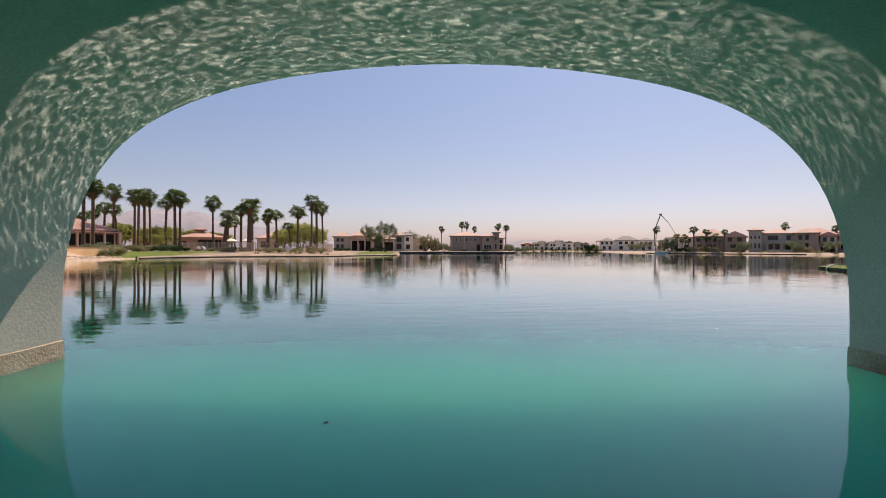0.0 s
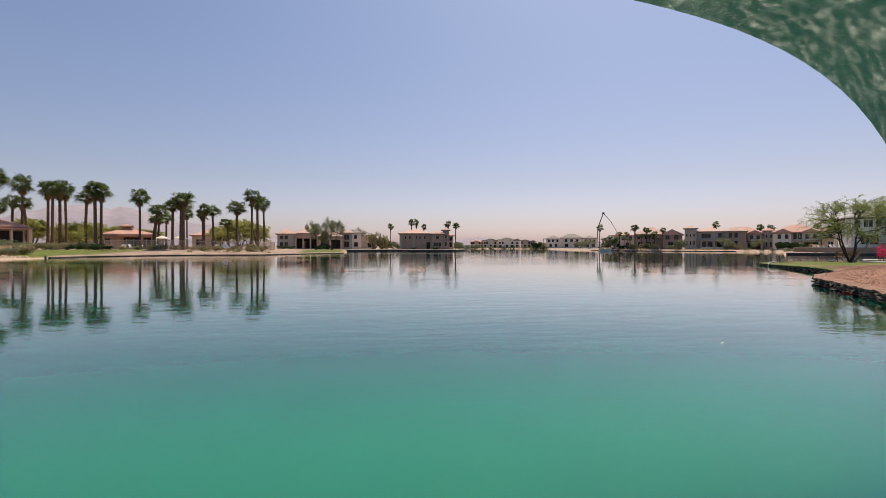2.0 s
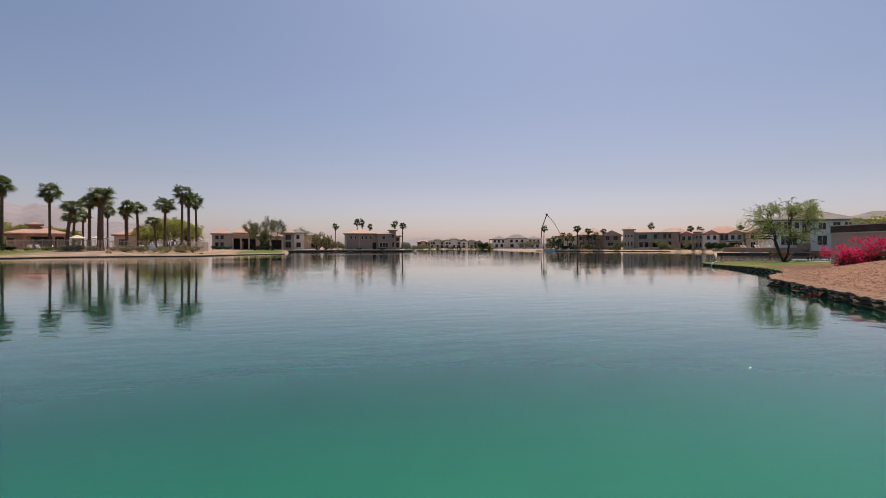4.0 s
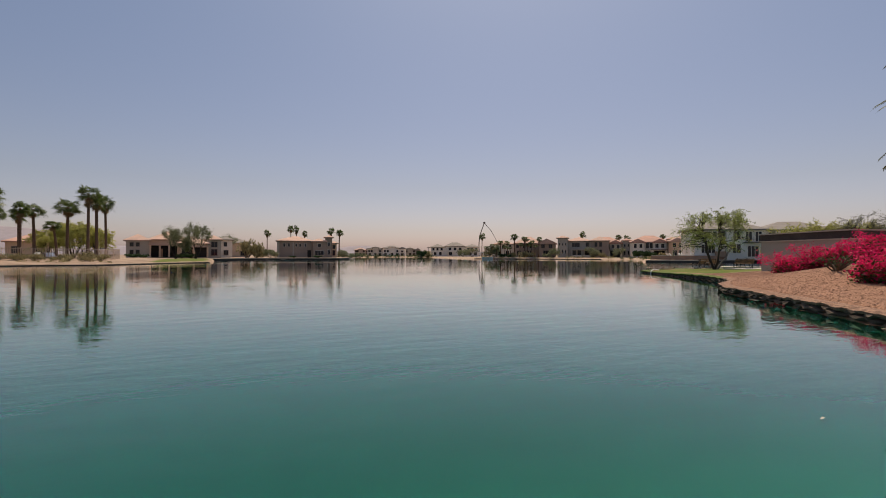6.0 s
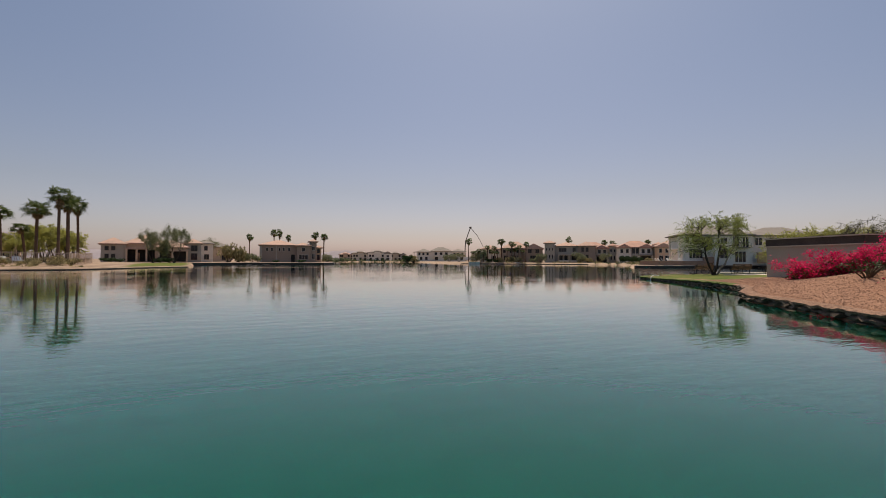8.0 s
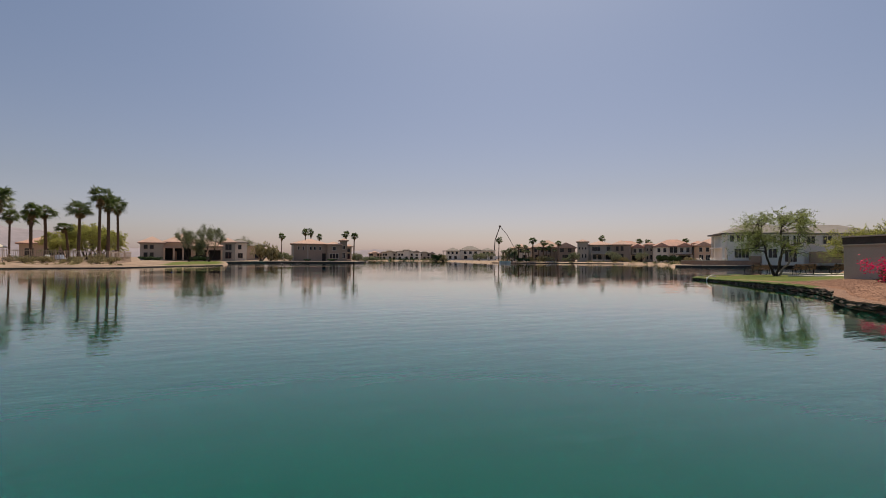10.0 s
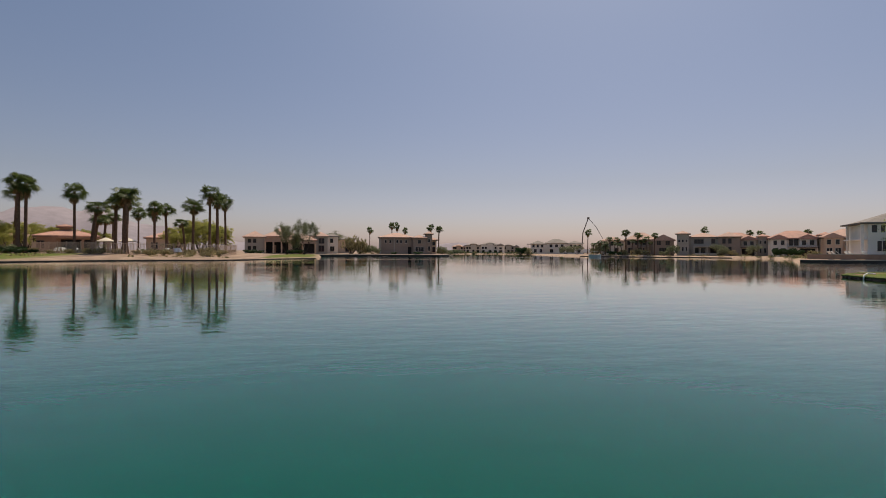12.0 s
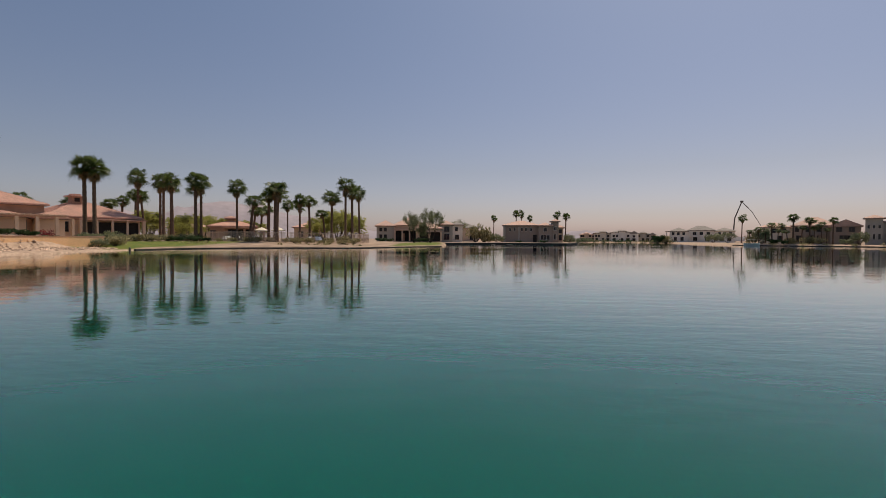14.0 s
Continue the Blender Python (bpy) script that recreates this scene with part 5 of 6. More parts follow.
for bear, reach, wl_, rf, wide, tall in ((13.6, 335, "tan", "tileroof", 5.0, 4.4), (15.4, 322, "cream", "greyroof", 6.5, 5.2), (17.4, 318, "white", "greyroof", 7.5, 5.6), (19.5, 332, "grey", "greyroof", 6.0, 4.8)):
    tx, ty = polar(bear, reach)
    house("house", tx, ty, -bear - 6, [(-wide, wide * 0.5, 0, 9, 0, tall, 1.6, False), (wide * 0.5, wide, -1.4, 8, 0, tall * 0.9, 1.3, True), (-wide * 0.4, wide * 0.1, -1.0, 3, 0, tall + 0.7, 0.8, False)],
          row_of(0, 3.0, 1.1, 1.2, (-wide * 0.8, -wide * 0.55), 1) + row_of(0, 0.6, 1.3, 1.6, (-wide * 0.75,), 2) + row_of(-1.0, 0.6, 1.2, 1.7, (-wide * 0.15,), 2) + [(wide * 0.75, -1.4, 2.8, 1.3, 1.1, 2, "trim"), (wide * 0.75, -1.4, 0.6, 1.6, 1.5, 2, "trim"), (wide * 0.3, 0, 3.0, 1.0, 1.2, 1, "trim")],
          "distant two-storey house across the lake", wl_, rf, z=0.3, group="distant houses", slabs=[(wide * 0.12, wide * 0.48, -1.6, 0, 2.5, 2.7, "white"), (wide * 0.15, wide * 0.45, -0.1, 0.05, 0.2, 2.2, "dark")], posts=[(wide * 0.15, -1.4, 0, 2.5, 0.3), (wide * 0.45, -1.4, 0, 2.5, 0.3)])


# clubhouse: long tiled wings, verandah with shade painted on its wall, and pergola
house("clubhouse", -61.4, 98.6, 62,
      [(-14.0, 0.2, 0, 13, 0, 3.2, 3.0, False), (-27.9, -15.0, -2.2, 11, 0, 4.8, 2.9, False, "brownwall"), (-16.5, -12.8, -3.6, 4, 0, 2.7, 1.0, False), (-36.0, -28.0, -3.0, 9, 0, 4.5, 2.0, False, "brownwall"), (-23.0, -18.0, -4.6, 3, 0, 2.8, 0.9, False)],
      row_of(-2.2, 0.8, 1.0, 1.5, (-20.0, -17.8), 2) + row_of(0, 0.8, 1.0, 1.6, (-11.6,), 1) + row_of(-3.0, 0.9, 1.0, 1.6, (-34, -31, -29), 1),
      "tan clubhouse with broad clay tile roofs and shade-painted verandah", "tan", "redroof", "trim", True,
      posts=[(-9.8, -1.4, 0, 3.0, 0.5), (-7.4, -1.4, 0, 3.0, 0.35), (-5.0, -1.4, 0, 3.0, 0.35), (-2.6, -1.4, 0, 3.0, 0.35), (0.2, -1.4, 0, 3.0, 0.5)] + [(-34 + 2.4 * i, -6.2, 0, 2.9, 0.42) for i in range(9)] + [(-13.4 + 1.7 * i, -3.4, 0, 2.8, 0.38) for i in range(3)],
      slabs=[(-9.4, -0.2, -0.25, -0.05, 0.3, 2.5, "dark"), (-10.2, 0.7, -1.8, 0, 2.80, 3.0, "redroof"), (-8.7, -7.1, 4.9, 6.5, 5.4, 7.1, "brownwall"), (-8.3, -7.5, 4.86, 4.9, 6.2, 6.9, "dark"), (-9.2, -6.6, 4.4, 7.0, 7.1, 7.28, "redroof"), (-8.6, -7.2, 5.0, 6.4, 7.28, 7.6, "redroof"),
             (-34.3, -13.6, -6.4, -6.0, 2.9, 3.1, "brownwall")] +
            [(-34.0 + 0.75 * i, -33.82 + 0.75 * i, -7.0, -3.0, 3.1, 3.3, "tan") for i in range(28)], z=1.6, group="", category="clubhouse")

# pool house with its small lantern turret
house("pool_house", -47.8, 109.5, 25,
      [(-5.2, 3.4, 0, 8, 0, 2.9, 1.35, False), (-2.1, -0.5, 3.0, 4.6, 3.6, 4.7, 0.4, False, "brownwall")],
      row_of(0, 0.9, 0.9, 1.2, (-4.6,), 1), "brown pool house with tile hip roof and small turret", "brownwall", "redroof", "trim", True,
      posts=[(-2.6, -1.3, 0, 2.8, 0.4), (1.4, -1.3, 0, 2.8, 0.4), (5.2, -1.3, 0, 2.8, 0.4)], slabs=[(-1.8, 3.0, -0.1, 0.05, 0.2, 2.4, "dark"), (-3.0, 5.8, -1.6, 0, 2.6, 2.8, "brownwall")], z=0.85, group="", category="pool house")
house("house", -66, 128, 22, [(-8, 8, 0, 9, 0, 3.0, 1.9, False)], row_of(0, 0.9, 1.2, 1.3, (-5, -1, 3), 2), "low tan building behind the palms", "tan", "tileroof", z=0.9, group="", category="building")
house("house", -40, 131, 14, [(-3.6, 3.6, 0, 7, 0, 3.2, 1.5, False)], row_of(0, 0.9, 1.2, 1.3, (-2, 1.5), 2), "low tan building behind the pool", "tan", "redroof", z=0.9, group="", category="building")


# flat-roofed service building behind the flowers
def service_building():
    root = empty("service_building")
    a, b = Vector((33.2, 26.3, 0)), Vector((31.0, 20.2, 0))
    c = b + Vector((12.5, -3.6, 0))
    d = a + Vector((12.5, -3.6, 0))
    foot = [a, b, c, d]

    def ring(z0, z1, out, material, name, label=""):
        mid = sum(foot, Vector()) / 4
        lo = [p + (p - mid).normalized() * out for p in foot]
        v = [Vector((p.x, p.y, z0)) for p in lo] + [Vector((p.x, p.y, z1)) for p in lo]
        f = [(i, (i + 1) % 4, 4 + (i + 1) % 4, 4 + i) for i in range(4)] + [(7, 6, 5, 4), (0, 1, 2, 3)]
        return part(name, mesh(name, v, f, M[material]), root, label)

    ring(0.2, 2.38, 0.0, "utility", "wall")
    ring(2.37, 2.44, 0.10, "cap", "string_course")
    ring(2.44, 2.85, 0.05, "fascia", "fascia", "dark brown fascia band")
    ring(2.85, 2.92, 0.14, "cap", "coping", "pale coping")
    tagged(root, "low grey stucco service building with dark fascia", "building")


service_building()


# ---- walls, fences, furniture of the shores ----
def strip_wall(name, line, z0, z1, thick, material, label, category, cap=None):
    root = empty(name)
    for (x0, y0), (x1, y1) in zip(line, line[1:]):
        a, b = Vector((x0, y0, 0)), Vector((x1, y1, 0))
        L = (b - a).length
        m = pose(x0, y0, 0, 0, 0, math.degrees(math.atan2(y1 - y0, x1 - x0)))
        w = part("wall_panel", box("wall_panel", 0, L + thick * 0.4, -thick / 2, thick / 2, z0, z1, M[material], 0.02), root)
        w.matrix_basis = m
        if cap:
            c = part("coping", box("coping", -0.02, L + thick * 0.4 + 0.02, -thick / 2 - 0.05, thick / 2 + 0.05, z1 + 0.002, z1 + 0.08, M[cap], 0.015), root)
            c.matrix_basis = m
    tagged(root, label, category, kind="structure")
    return root


strip_wall("sea_wall", [(106, 68.0), (102.5, 70.6), (82.5, 75.6), (79.5, 79)], -0.6, 0.34, 0.4, "shadowed_seawall", "dark sea wall along the channel", "sea wall", "cap")
strip_wall("garden_wall", [(103.5, 71.8), (83.9, 76.7), (81.7, 79.6)], 0.3, 1.35, 0.25, "brownwall", "low brown garden wall above the sea wall", "garden wall", "cap")
strip_wall("terrace_wall", [(-41.0, 36.0), (-42.3, 47.0), (-42.9, 53.0), (-43.2, 59.5), (-42.8, 67.0)], 0.2, 1.50, 0.45, "terrace", "long tan terrace wall above a sand beach", "terrace wall", "brownwall")
strip_wall("shore_kerb", [(-37.2, 65.0), (-36.4, 71.0), (-30.5, 78.5), (-22.5, 82.0), (-17.0, 82.3), (-13.5, 88.0), (-10, 95), (-4.5, 103)], -0.5, 0.13, 0.35, "shadowed_seawall", "dark stone kerb at the peninsula waterline", "kerb")
strip_wall("north_quay", [(-6.0, 140), (2, 147), (10, 148), (28, 146), (34, 160)], -0.5, 0.42, 0.4, "shadowed_seawall", "dark quay wall below the houses", "quay wall", "cap")
strip_wall("east_quay", [(112, 128), (104.5, 136.6), (96, 146), (87, 152), (81, 160)], -0.5, 0.20, 0.4, "shadowed_seawall", "low dark quay wall below the eastern houses", "quay wall")


def fence(line, label):
    root = empty("pool_fence")
    for (x0, y0), (x1, y1) in zip(line, line[1:]):
        a, b = Vector((x0, y0, 0)), Vector((x1, y1, 0))
        n = max(1, round((b - a).length / 2.4))
        ang = math.degrees(math.atan2(y1 - y0, x1 - x0))
        for i in range(n):
            p = a.lerp(b, i / n)
            L = (b - a).length / n
            z = terrain_z(p.x, p.y)
            m = pose(p.x, p.y, z, 0, 0, ang)
            part("post", POST, root).matrix_basis = m
            for z0, z1 in ((0.15, 0.20), (1.55, 1.61)):
                part("rail", box("rail", 0.05, L - 0.05, -0.02, 0.02, z0, z1, M["fence"]), root).matrix_basis = m
            k = int(L / 0.17)
            for j in range(1, k):
                part("picket", PICKET, root).matrix_basis = m @ Matrix.Translation((L * j / k, 0, 0))
    tagged(root, label, "fence")


PICKET = box("picket", -0.022, 0.022, -0.018, 0.018, 0.1, 1.75, M["fence"])
POST = box("post", -0.05, 0.05, -0.05, 0.05, -0.1, 1.85, M["fence"], 0.01)
fence([(-47.5, 97.5), (-40.0, 92.0), (-33.0, 89.5), (-25.0, 91.0), (-19.0, 92.5), (-17.5, 99.0)], "tan picket fence round the pool among palms")
for i, (x, y) in enumerate([(-41.4, 107.0), (-37.6, 106.3)]):
    root = empty("patio_umbrella", pose(x, y, terrain_z(x, y) - 0.02))
    v, f = [], []
    tube(v, f, [Vector((0, 0, 0)), Vector((0, 0, 2.75))], [0.03, 0.03], 8)
    part("pole", mesh("pole", v, f, M["trim"]), root)
    v = [Vector((0, 0, 2.85))] + [Vector((1.5 * math.cos(k * math.pi / 4), 1.5 * math.sin(k * math.pi / 4), 2.2)) for k in range(8)] + [Vector((1.48 * math.cos(k * math.pi / 4), 1.48 * math.sin(k * math.pi / 4), 2.06)) for k in range(8)]
    f = [(0, 1 + k, 1 + (k + 1) % 8) for k in range(8)] + [(1 + k, 9 + k, 9 + (k + 1) % 8, 1 + (k + 1) % 8) for k in range(8)]
    part("canopy", mesh("canopy", v, f, M["canvas"]), root, "cream canvas canopy")
    part("base", box("base", -0.3, 0.3, -0.3, 0.3, 0, 0.1, M["trim"], 0.02), root)
    tagged(root, "open cream patio umbrella by the pool", "umbrella", "umbrellas by the pool")


def lounger():
    root = empty("sun_lounger")
    part("seat", box("seat", -0.33, 0.33, -0.1, 1.3, 0.30, 0.38, M["plastic"], 0.02), root)
    b = part("backrest", box("backrest", -0.33, 0.33, 0, 0.75, 0, 0.07, M["plastic"], 0.02), root)
    b.matrix_basis = pose(0, 1.3, 0.34, 50, 0, 0)
    for x in (-0.28, 0.28):
        for yy in (0.05, 1.2):
            part("leg", box("leg", x - 0.03, x + 0.03, yy - 0.03, yy + 0.03, 0, 0.3, M["plastic"]), root)
    tagged(root, "white plastic sun lounger behind the fence", "lounger", "loungers by the water")
    return root


base_lounger = lounger()
spots = [(-45.5, 98.5), (-44.0, 97.6), (-41.5, 96.0), (-38.5, 95.0), (-29.0, 93.2), (-27.2, 93.4), (-25.2, 93.8), (-24.0, 94.0)]
for i, (x, y) in enumerate(spots):
    copy_thing(base_lounger, pose(x, y, terrain_z(x, y), 0, 0, 30 * (i % 5)))
for i in range(9):
    t = i / 8
    x, y = 93.6 - 7.6 * t, 75.9 + 1.9 * t
    copy_thing(base_lounger, pose(x, y, 0.98, 0, 0, 40 + 20 * (i % 3)))
base_lounger.matrix_basis = pose(-36.5, 93.6, terrain_z(-36.5, 93.6), 0, 0, 40)
strip_wall("terrace", [(105.5, 73.0), (85.5, 78.0)], 0.3, 0.98, 2.4, "path", "pale paved terrace behind the garden wall", "terrace")


def bench():
    root = empty("park_bench")
    for i in range(4):
        part("seat_slat", box("seat_slat", -0.85, 0.85, -0.22 + 0.115 * i, -0.12 + 0.115 * i, 0.43, 0.47, M["wood"], 0.008), root)
    for i in range(4):
        part("back_slat", box("back_slat", -0.85, 0.85, 0.25 + 0.03 * i, 0.285 + 0.03 * i, 0.50 + 0.115 * i, 0.60 + 0.115 * i, M["wood"], 0.008), root)
    for x in (-0.7, 0.7):
        v, f = [], []
        tube(v, f, [Vector((x, -0.25, 0)), Vector((x, -0.22, 0.43)), Vector((x, 0.2, 0.43)), Vector((x, 0.40, 0.98))], [0.03] * 4, 6)
        tube(v, f, [Vector((x, 0.2, 0.43)), Vector((x, 0.3, 0))], [0.03] * 2, 6)
        tube(v, f, [Vector((x, -0.24, 0.43)), Vector((x, -0.22, 0.66)), Vector((x, 0.3, 0.68))], [0.022] * 3, 6)
        part("iron_side", mesh("iron_side", v, f, M["iron"]), root)
    tagged(root, "wooden slat park bench with dark iron sides", "bench", "benches on the lawn")
    return root


def bicycle():
    root = empty("bicycle")
    for x in (-0.52, 0.52):
        v, f = [], []
        ring = [Vector((x + 0.34 * math.cos(k * math.pi / 10), 0, 0.35 + 0.34 * math.sin(k * math.pi / 10))) for k in range(21)]
        tube(v, f, ring, [0.025] * 21, 6)
        w = part("wheel", mesh("wheel", v, f, M["rubber"]), root)
        v, f = [], []
        for k in range(12):
            tube(v, f, [Vector((x, 0, 0.35)), Vector((x + 0.33 * math.cos(k * math.pi / 6), 0, 0.35 + 0.33 * math.sin(k * math.pi / 6)))], [0.003, 0.003], 3)
        part("spokes", mesh("spokes", v, f, M["iron"]), w)
    v, f = [], []
    for a, b in (((-0.52, 0.35), (-0.1, 0.33)), ((-0.1, 0.33), (-0.22, 0.85)), ((-0.52, 0.35), (-0.2, 0.78)), ((-0.1, 0.33), (0.36, 0.78)), ((-0.2, 0.78), (0.34, 0.84)), ((0.52, 0.35), (0.34, 0.95))):
        tube(v, f, [Vector((a[0], 0, a[1])), Vector((b[0], 0, b[1]))], [0.018, 0.018], 6)
    part("frame", mesh("frame", v, f, M["iron"]), root)
    part("saddle", box("saddle", -0.36, -0.10, -0.07, 0.07, 0.86, 0.92, M["rubber"], 0.02), root)
    v, f = [], []
    tube(v, f, [Vector((0.30, -0.28, 1.0)), Vector((0.34, 0, 0.96)), Vector((0.30, 0.28, 1.0))], [0.014] * 3, 6)
    part("handlebar", mesh("handlebar", v, f, M["iron"]), root)
    tagged(root, "dark bicycle parked by a bench", "bicycle", "parked bicycles")
    return root


be = bench()
for x, y, a in ((45.3, 35.6, 150), (46.8, 33.4, 150), (48.2, 31.2, 150)):
    copy_thing(be, pose(x, y, terrain_z(x, y), 0, 0, a))
be.matrix_basis = pose(43.6, 38.2, terrain_z(43.6, 38.2), 0, 0, 150)
bi = bicycle()
copy_thing(bi, pose(44.6, 35.2, terrain_z(44.6, 35.2), 6, 0, -30))
copy_thing(bi, pose(42.2, 37.6, terrain_z(42.2, 37.6), -6, 0, -50))
bi.matrix_basis = pose(45.8, 32.9, terrain_z(45.8, 32.9), 5, 0, -60)
for x, y, z, s in ((43.5, 38.1, 0.53, 1.0), (43.9, 38.3, 0.53, 0.95)):
    root = empty("cycle_helmet", pose(x, y, terrain_z(x, y) + z))
    bm = bmesh.new()
    bmesh.ops.create_uvsphere(bm, u_segments=12, v_segments=8, radius=0.13 * s)
    for v in bm.verts:
        v.co = Vector((v.co.x * 1.25, v.co.y, max(v.co.z, -0.04) * 0.95))
    part("shell", join("shell", [bm], M["plastic"]), root)
    part("strap", box("strap", -0.14, 0.14, -0.012, 0.012, -0.16, -0.03, M["rubber"]), root)
    tagged(root, "white cycle helmet lying on the bench seat", "helmet", "helmets on the bench")
strip_wall("footpath", [(44.9, 37.6), (46.0, 36.6), (52, 27.0)], 0.0, 0.37, 1.6, "path", "pale concrete footpath behind the lawn", "footpath")

strip_wall("concrete_pad", [(37.4, 31.0), (44.0, 29.4)], 0.0, 0.42, 2.4, "path", "pale concrete pad beside the service building", "pavement")

# white drain hose bent over the wall at the lawn's tip
v, f = [], []
tube(v, f, [Vector((31.6, 33.3, 0.30)), Vector((31.1, 33.35, 0.36)), Vector((30.75, 33.3, 0.25)), Vector((30.6, 33.25, -0.1))], [0.04] * 4, 8)
root = empty("drain_hose")
part("hose", mesh("hose", v, f, M["plastic"], True), root)
tagged(root, "white drain hose bent over the stone wall", "hose")
# sprinkler head and dark post by the beach
root = empty("depth_post", pose(-36.9, 63.8, 0))
part("post", box("post", -0.09, 0.09, -0.09, 0.09, -0.3, 0.34, M["trim"], 0.02), root)
tagged(root, "short dark post at the water's edge", "post")
root = empty("lawn_bollard", pose(33.6, 25.4, terrain_z(33.6, 25.4)))
part("post", box("post", -0.06, 0.06, -0.06, 0.06, -0.05, 0.28, M["iron"], 0.02), root)
tagged(root, "small dark bollard light on the lawn edge", "bollard")
# fallen petals afloat by the wall
rng = np.random.default_rng(77)
lv, lf = [], []
base = np.array([15.6, 14.5, 0.03])
leaves(lv, lf, base + rng.normal(0, 1, (32, 3)) * np.array([0.25, 0.35, 0.01]), 0.05, rng, 1.0)
tagged(new("fallen_petals", mesh("fallen_petals", lv, lf, M["red"])), "red fallen petals caught at the wall foot", "petals", kind="stuff")
for x, y, size, stuff, label in ((-0.78, 4.0, 0.016, "trim", "small dark leaf afloat on the lake"), (5.62, 8.45, 0.015, "canvas", "small pale petal afloat on the lake")):
    lv, lf = [], []
    leaves(lv, lf, np.array([[x, y, 0.012], [x + 0.02, y + 0.01, 0.02]]), size, rng, 1.4)
    tagged(new("floating_leaf", mesh("floating_leaf", lv, lf, M[stuff])), label, "leaf")

# ---- shrubs and trees of the shores ----
yellow = mesquite("palo_verde", 6.5, 3.1, 31, "yellow-green palo verde tree behind the palms", 5, 120, leaf="yellowleaf", leafy=16, size=0.058)
for i, (x, y, s) in enumerate([(-66, 108, 0.95), (-62, 112, 0.9), (-58, 110, 0.95), (-69, 104, 0.8), (-54, 116, 0.9), (-60, 118, 1.0), (-50, 119, 0.8), (-26, 114, 1.05), (-29, 119, 1.2), (-33, 118, 0.95), (-23.5, 111, 0.9), (-47, 118, 0.7), (-31, 113, 0.7), (-56, 104, 0.6)]):
    put(yellow, x, y, 60 * i, s, 0.95, group="trees behind the palms")
set_down(yellow, -64.5, 105.5)
tagged(yellow, group="trees behind the palms")
grey = broad_tree("olive_tree", 7.5, 0.55, 33, "greyleaf", "treebark", "grey-green tree on the lawn before the arcade house", trunks=3, clump=34, size=0.085, depth=3, gap=0.05)
put(grey, *polar(-5.6, 126), 40, 0.66, 1.45, group="trees on the far lawn")
put(grey, *polar(-3.8, 126), 130, 0.72, 1.5, group="trees on the far lawn")
for i, (x, y, s) in enumerate([(-92, 104, 0.85), (-87.5, 108, 0.8), (-84, 111, 0.9), (-80, 113, 0.75), (-77, 117, 0.8)]):
    put(grey, x, y, 70 * i, s, 1.0, group="trees behind the clubhouse", label="green tree behind the clubhouse roof")
set_down(grey, *polar(-1.2, 178), 200)
tagged(grey, group="trees on the far lawn")
back = mesquite("mesquite_tree", 4.4, 2.5, 35, "yellow-green mesquite tree behind the service building", 5, 80, leaf="yellowleaf", leafy=18, size=0.03)
for i, (x, y, k) in enumerate([(51.6, 35.0, 0.98), (52.2, 33.4, 1.06), (52.8, 32.0, 0.98), (53.4, 30.4, 1.04), (54.0, 28.8, 0.94)]):
    put(back, x, y, 77 * i, k, 1.0, group="trees behind the service building")
set_down(back, 62.0, 36.5)
tagged(back, group="trees behind the service building")
bare = mesquite("bare_tree", 4.5, 2.3, 37, "nearly bare tree with thin dark twigs behind the flowers", 4, 90, leaf="greyleaf", leafy=7)
put(bare, 49.6, 25.1, 120, 1.04, 1.0, group="trees behind the service building")
set_down(bare, 48.7, 27.6, 30)
tagged(bare, group="trees behind the service building")

low = shrub("hedge_shrub", 1.6, 1.0, 1.0, 71, "hedge", "dense dark green shrub by the shore", 800, 0.09)
dry = shrub("desert_shrub", 1.8, 1.4, 1.2, 72, "dryleaf", "dry olive-brown desert shrub by the shore", 700, 0.09)
mid_green = shrub("green_shrub", 1.6, 1.3, 1.4, 73, "greyleaf", "grey-green shrub by the shore", 800, 0.09)
shr = [(low, -45.4 - 0.5 * (i % 2), 44.5 + 1.55 * i, 0.72) for i in range(14)]
shr += [(dry, -41.5, 67.5, 1.0), (dry, -43.0, 69.5, 1.1), (mid_green, -44.5, 71.5, 1.0), (dry, -46.5, 74, 1.0), (mid_green, -42.2, 65.8, 0.8), (dry, -48.5, 78, 1.0), (dry, -46.5, 81.0, 0.9), (low, -44.5, 83.5, 0.9), (low, -43.0, 86.0, 0.9), (dry, -44.8, 88, 0.9), (low, -42.6, 89.5, 0.7),
        (dry, -38.5, 93.8, 0.8), (dry, -33, 91.0, 0.8), (dry, -20.5, 92.2, 1.2), (dry, -18.5, 92.0, 1.0), (dry, -22.5, 91.0, 0.9), (dry, -27.5, 90.6, 0.9), (dry, -52, 86, 1.0), (dry, -55, 90, 1.0), (low, -52.5, 76, 0.8)]
shr += [((dry, dry, mid_green, low)[i % 4], -51.5 + 0.62 * i + 0.7 * (i % 2), 77.5 + 1.15 * i - 0.9 * (i % 3), 0.85 + 0.15 * (i % 3)) for i in range(13)]
shr += [(dry, -40.5 + 2.1 * i, 90.5 - 0.9 * abs(i - 4) ** 0.5 + 0.6 * (i % 3), 0.55 + 0.12 * (i % 4)) for i in range(11)] + [(mid_green, -36.5 + 3.3 * i, 92.6 + 0.5 * (i % 2), 0.6) for i in range(5)]
for i, (p, x, y, s) in enumerate(shr):
    put(p, x, y, 53 * i, s, 1.0, group="shrubs on the western shore")
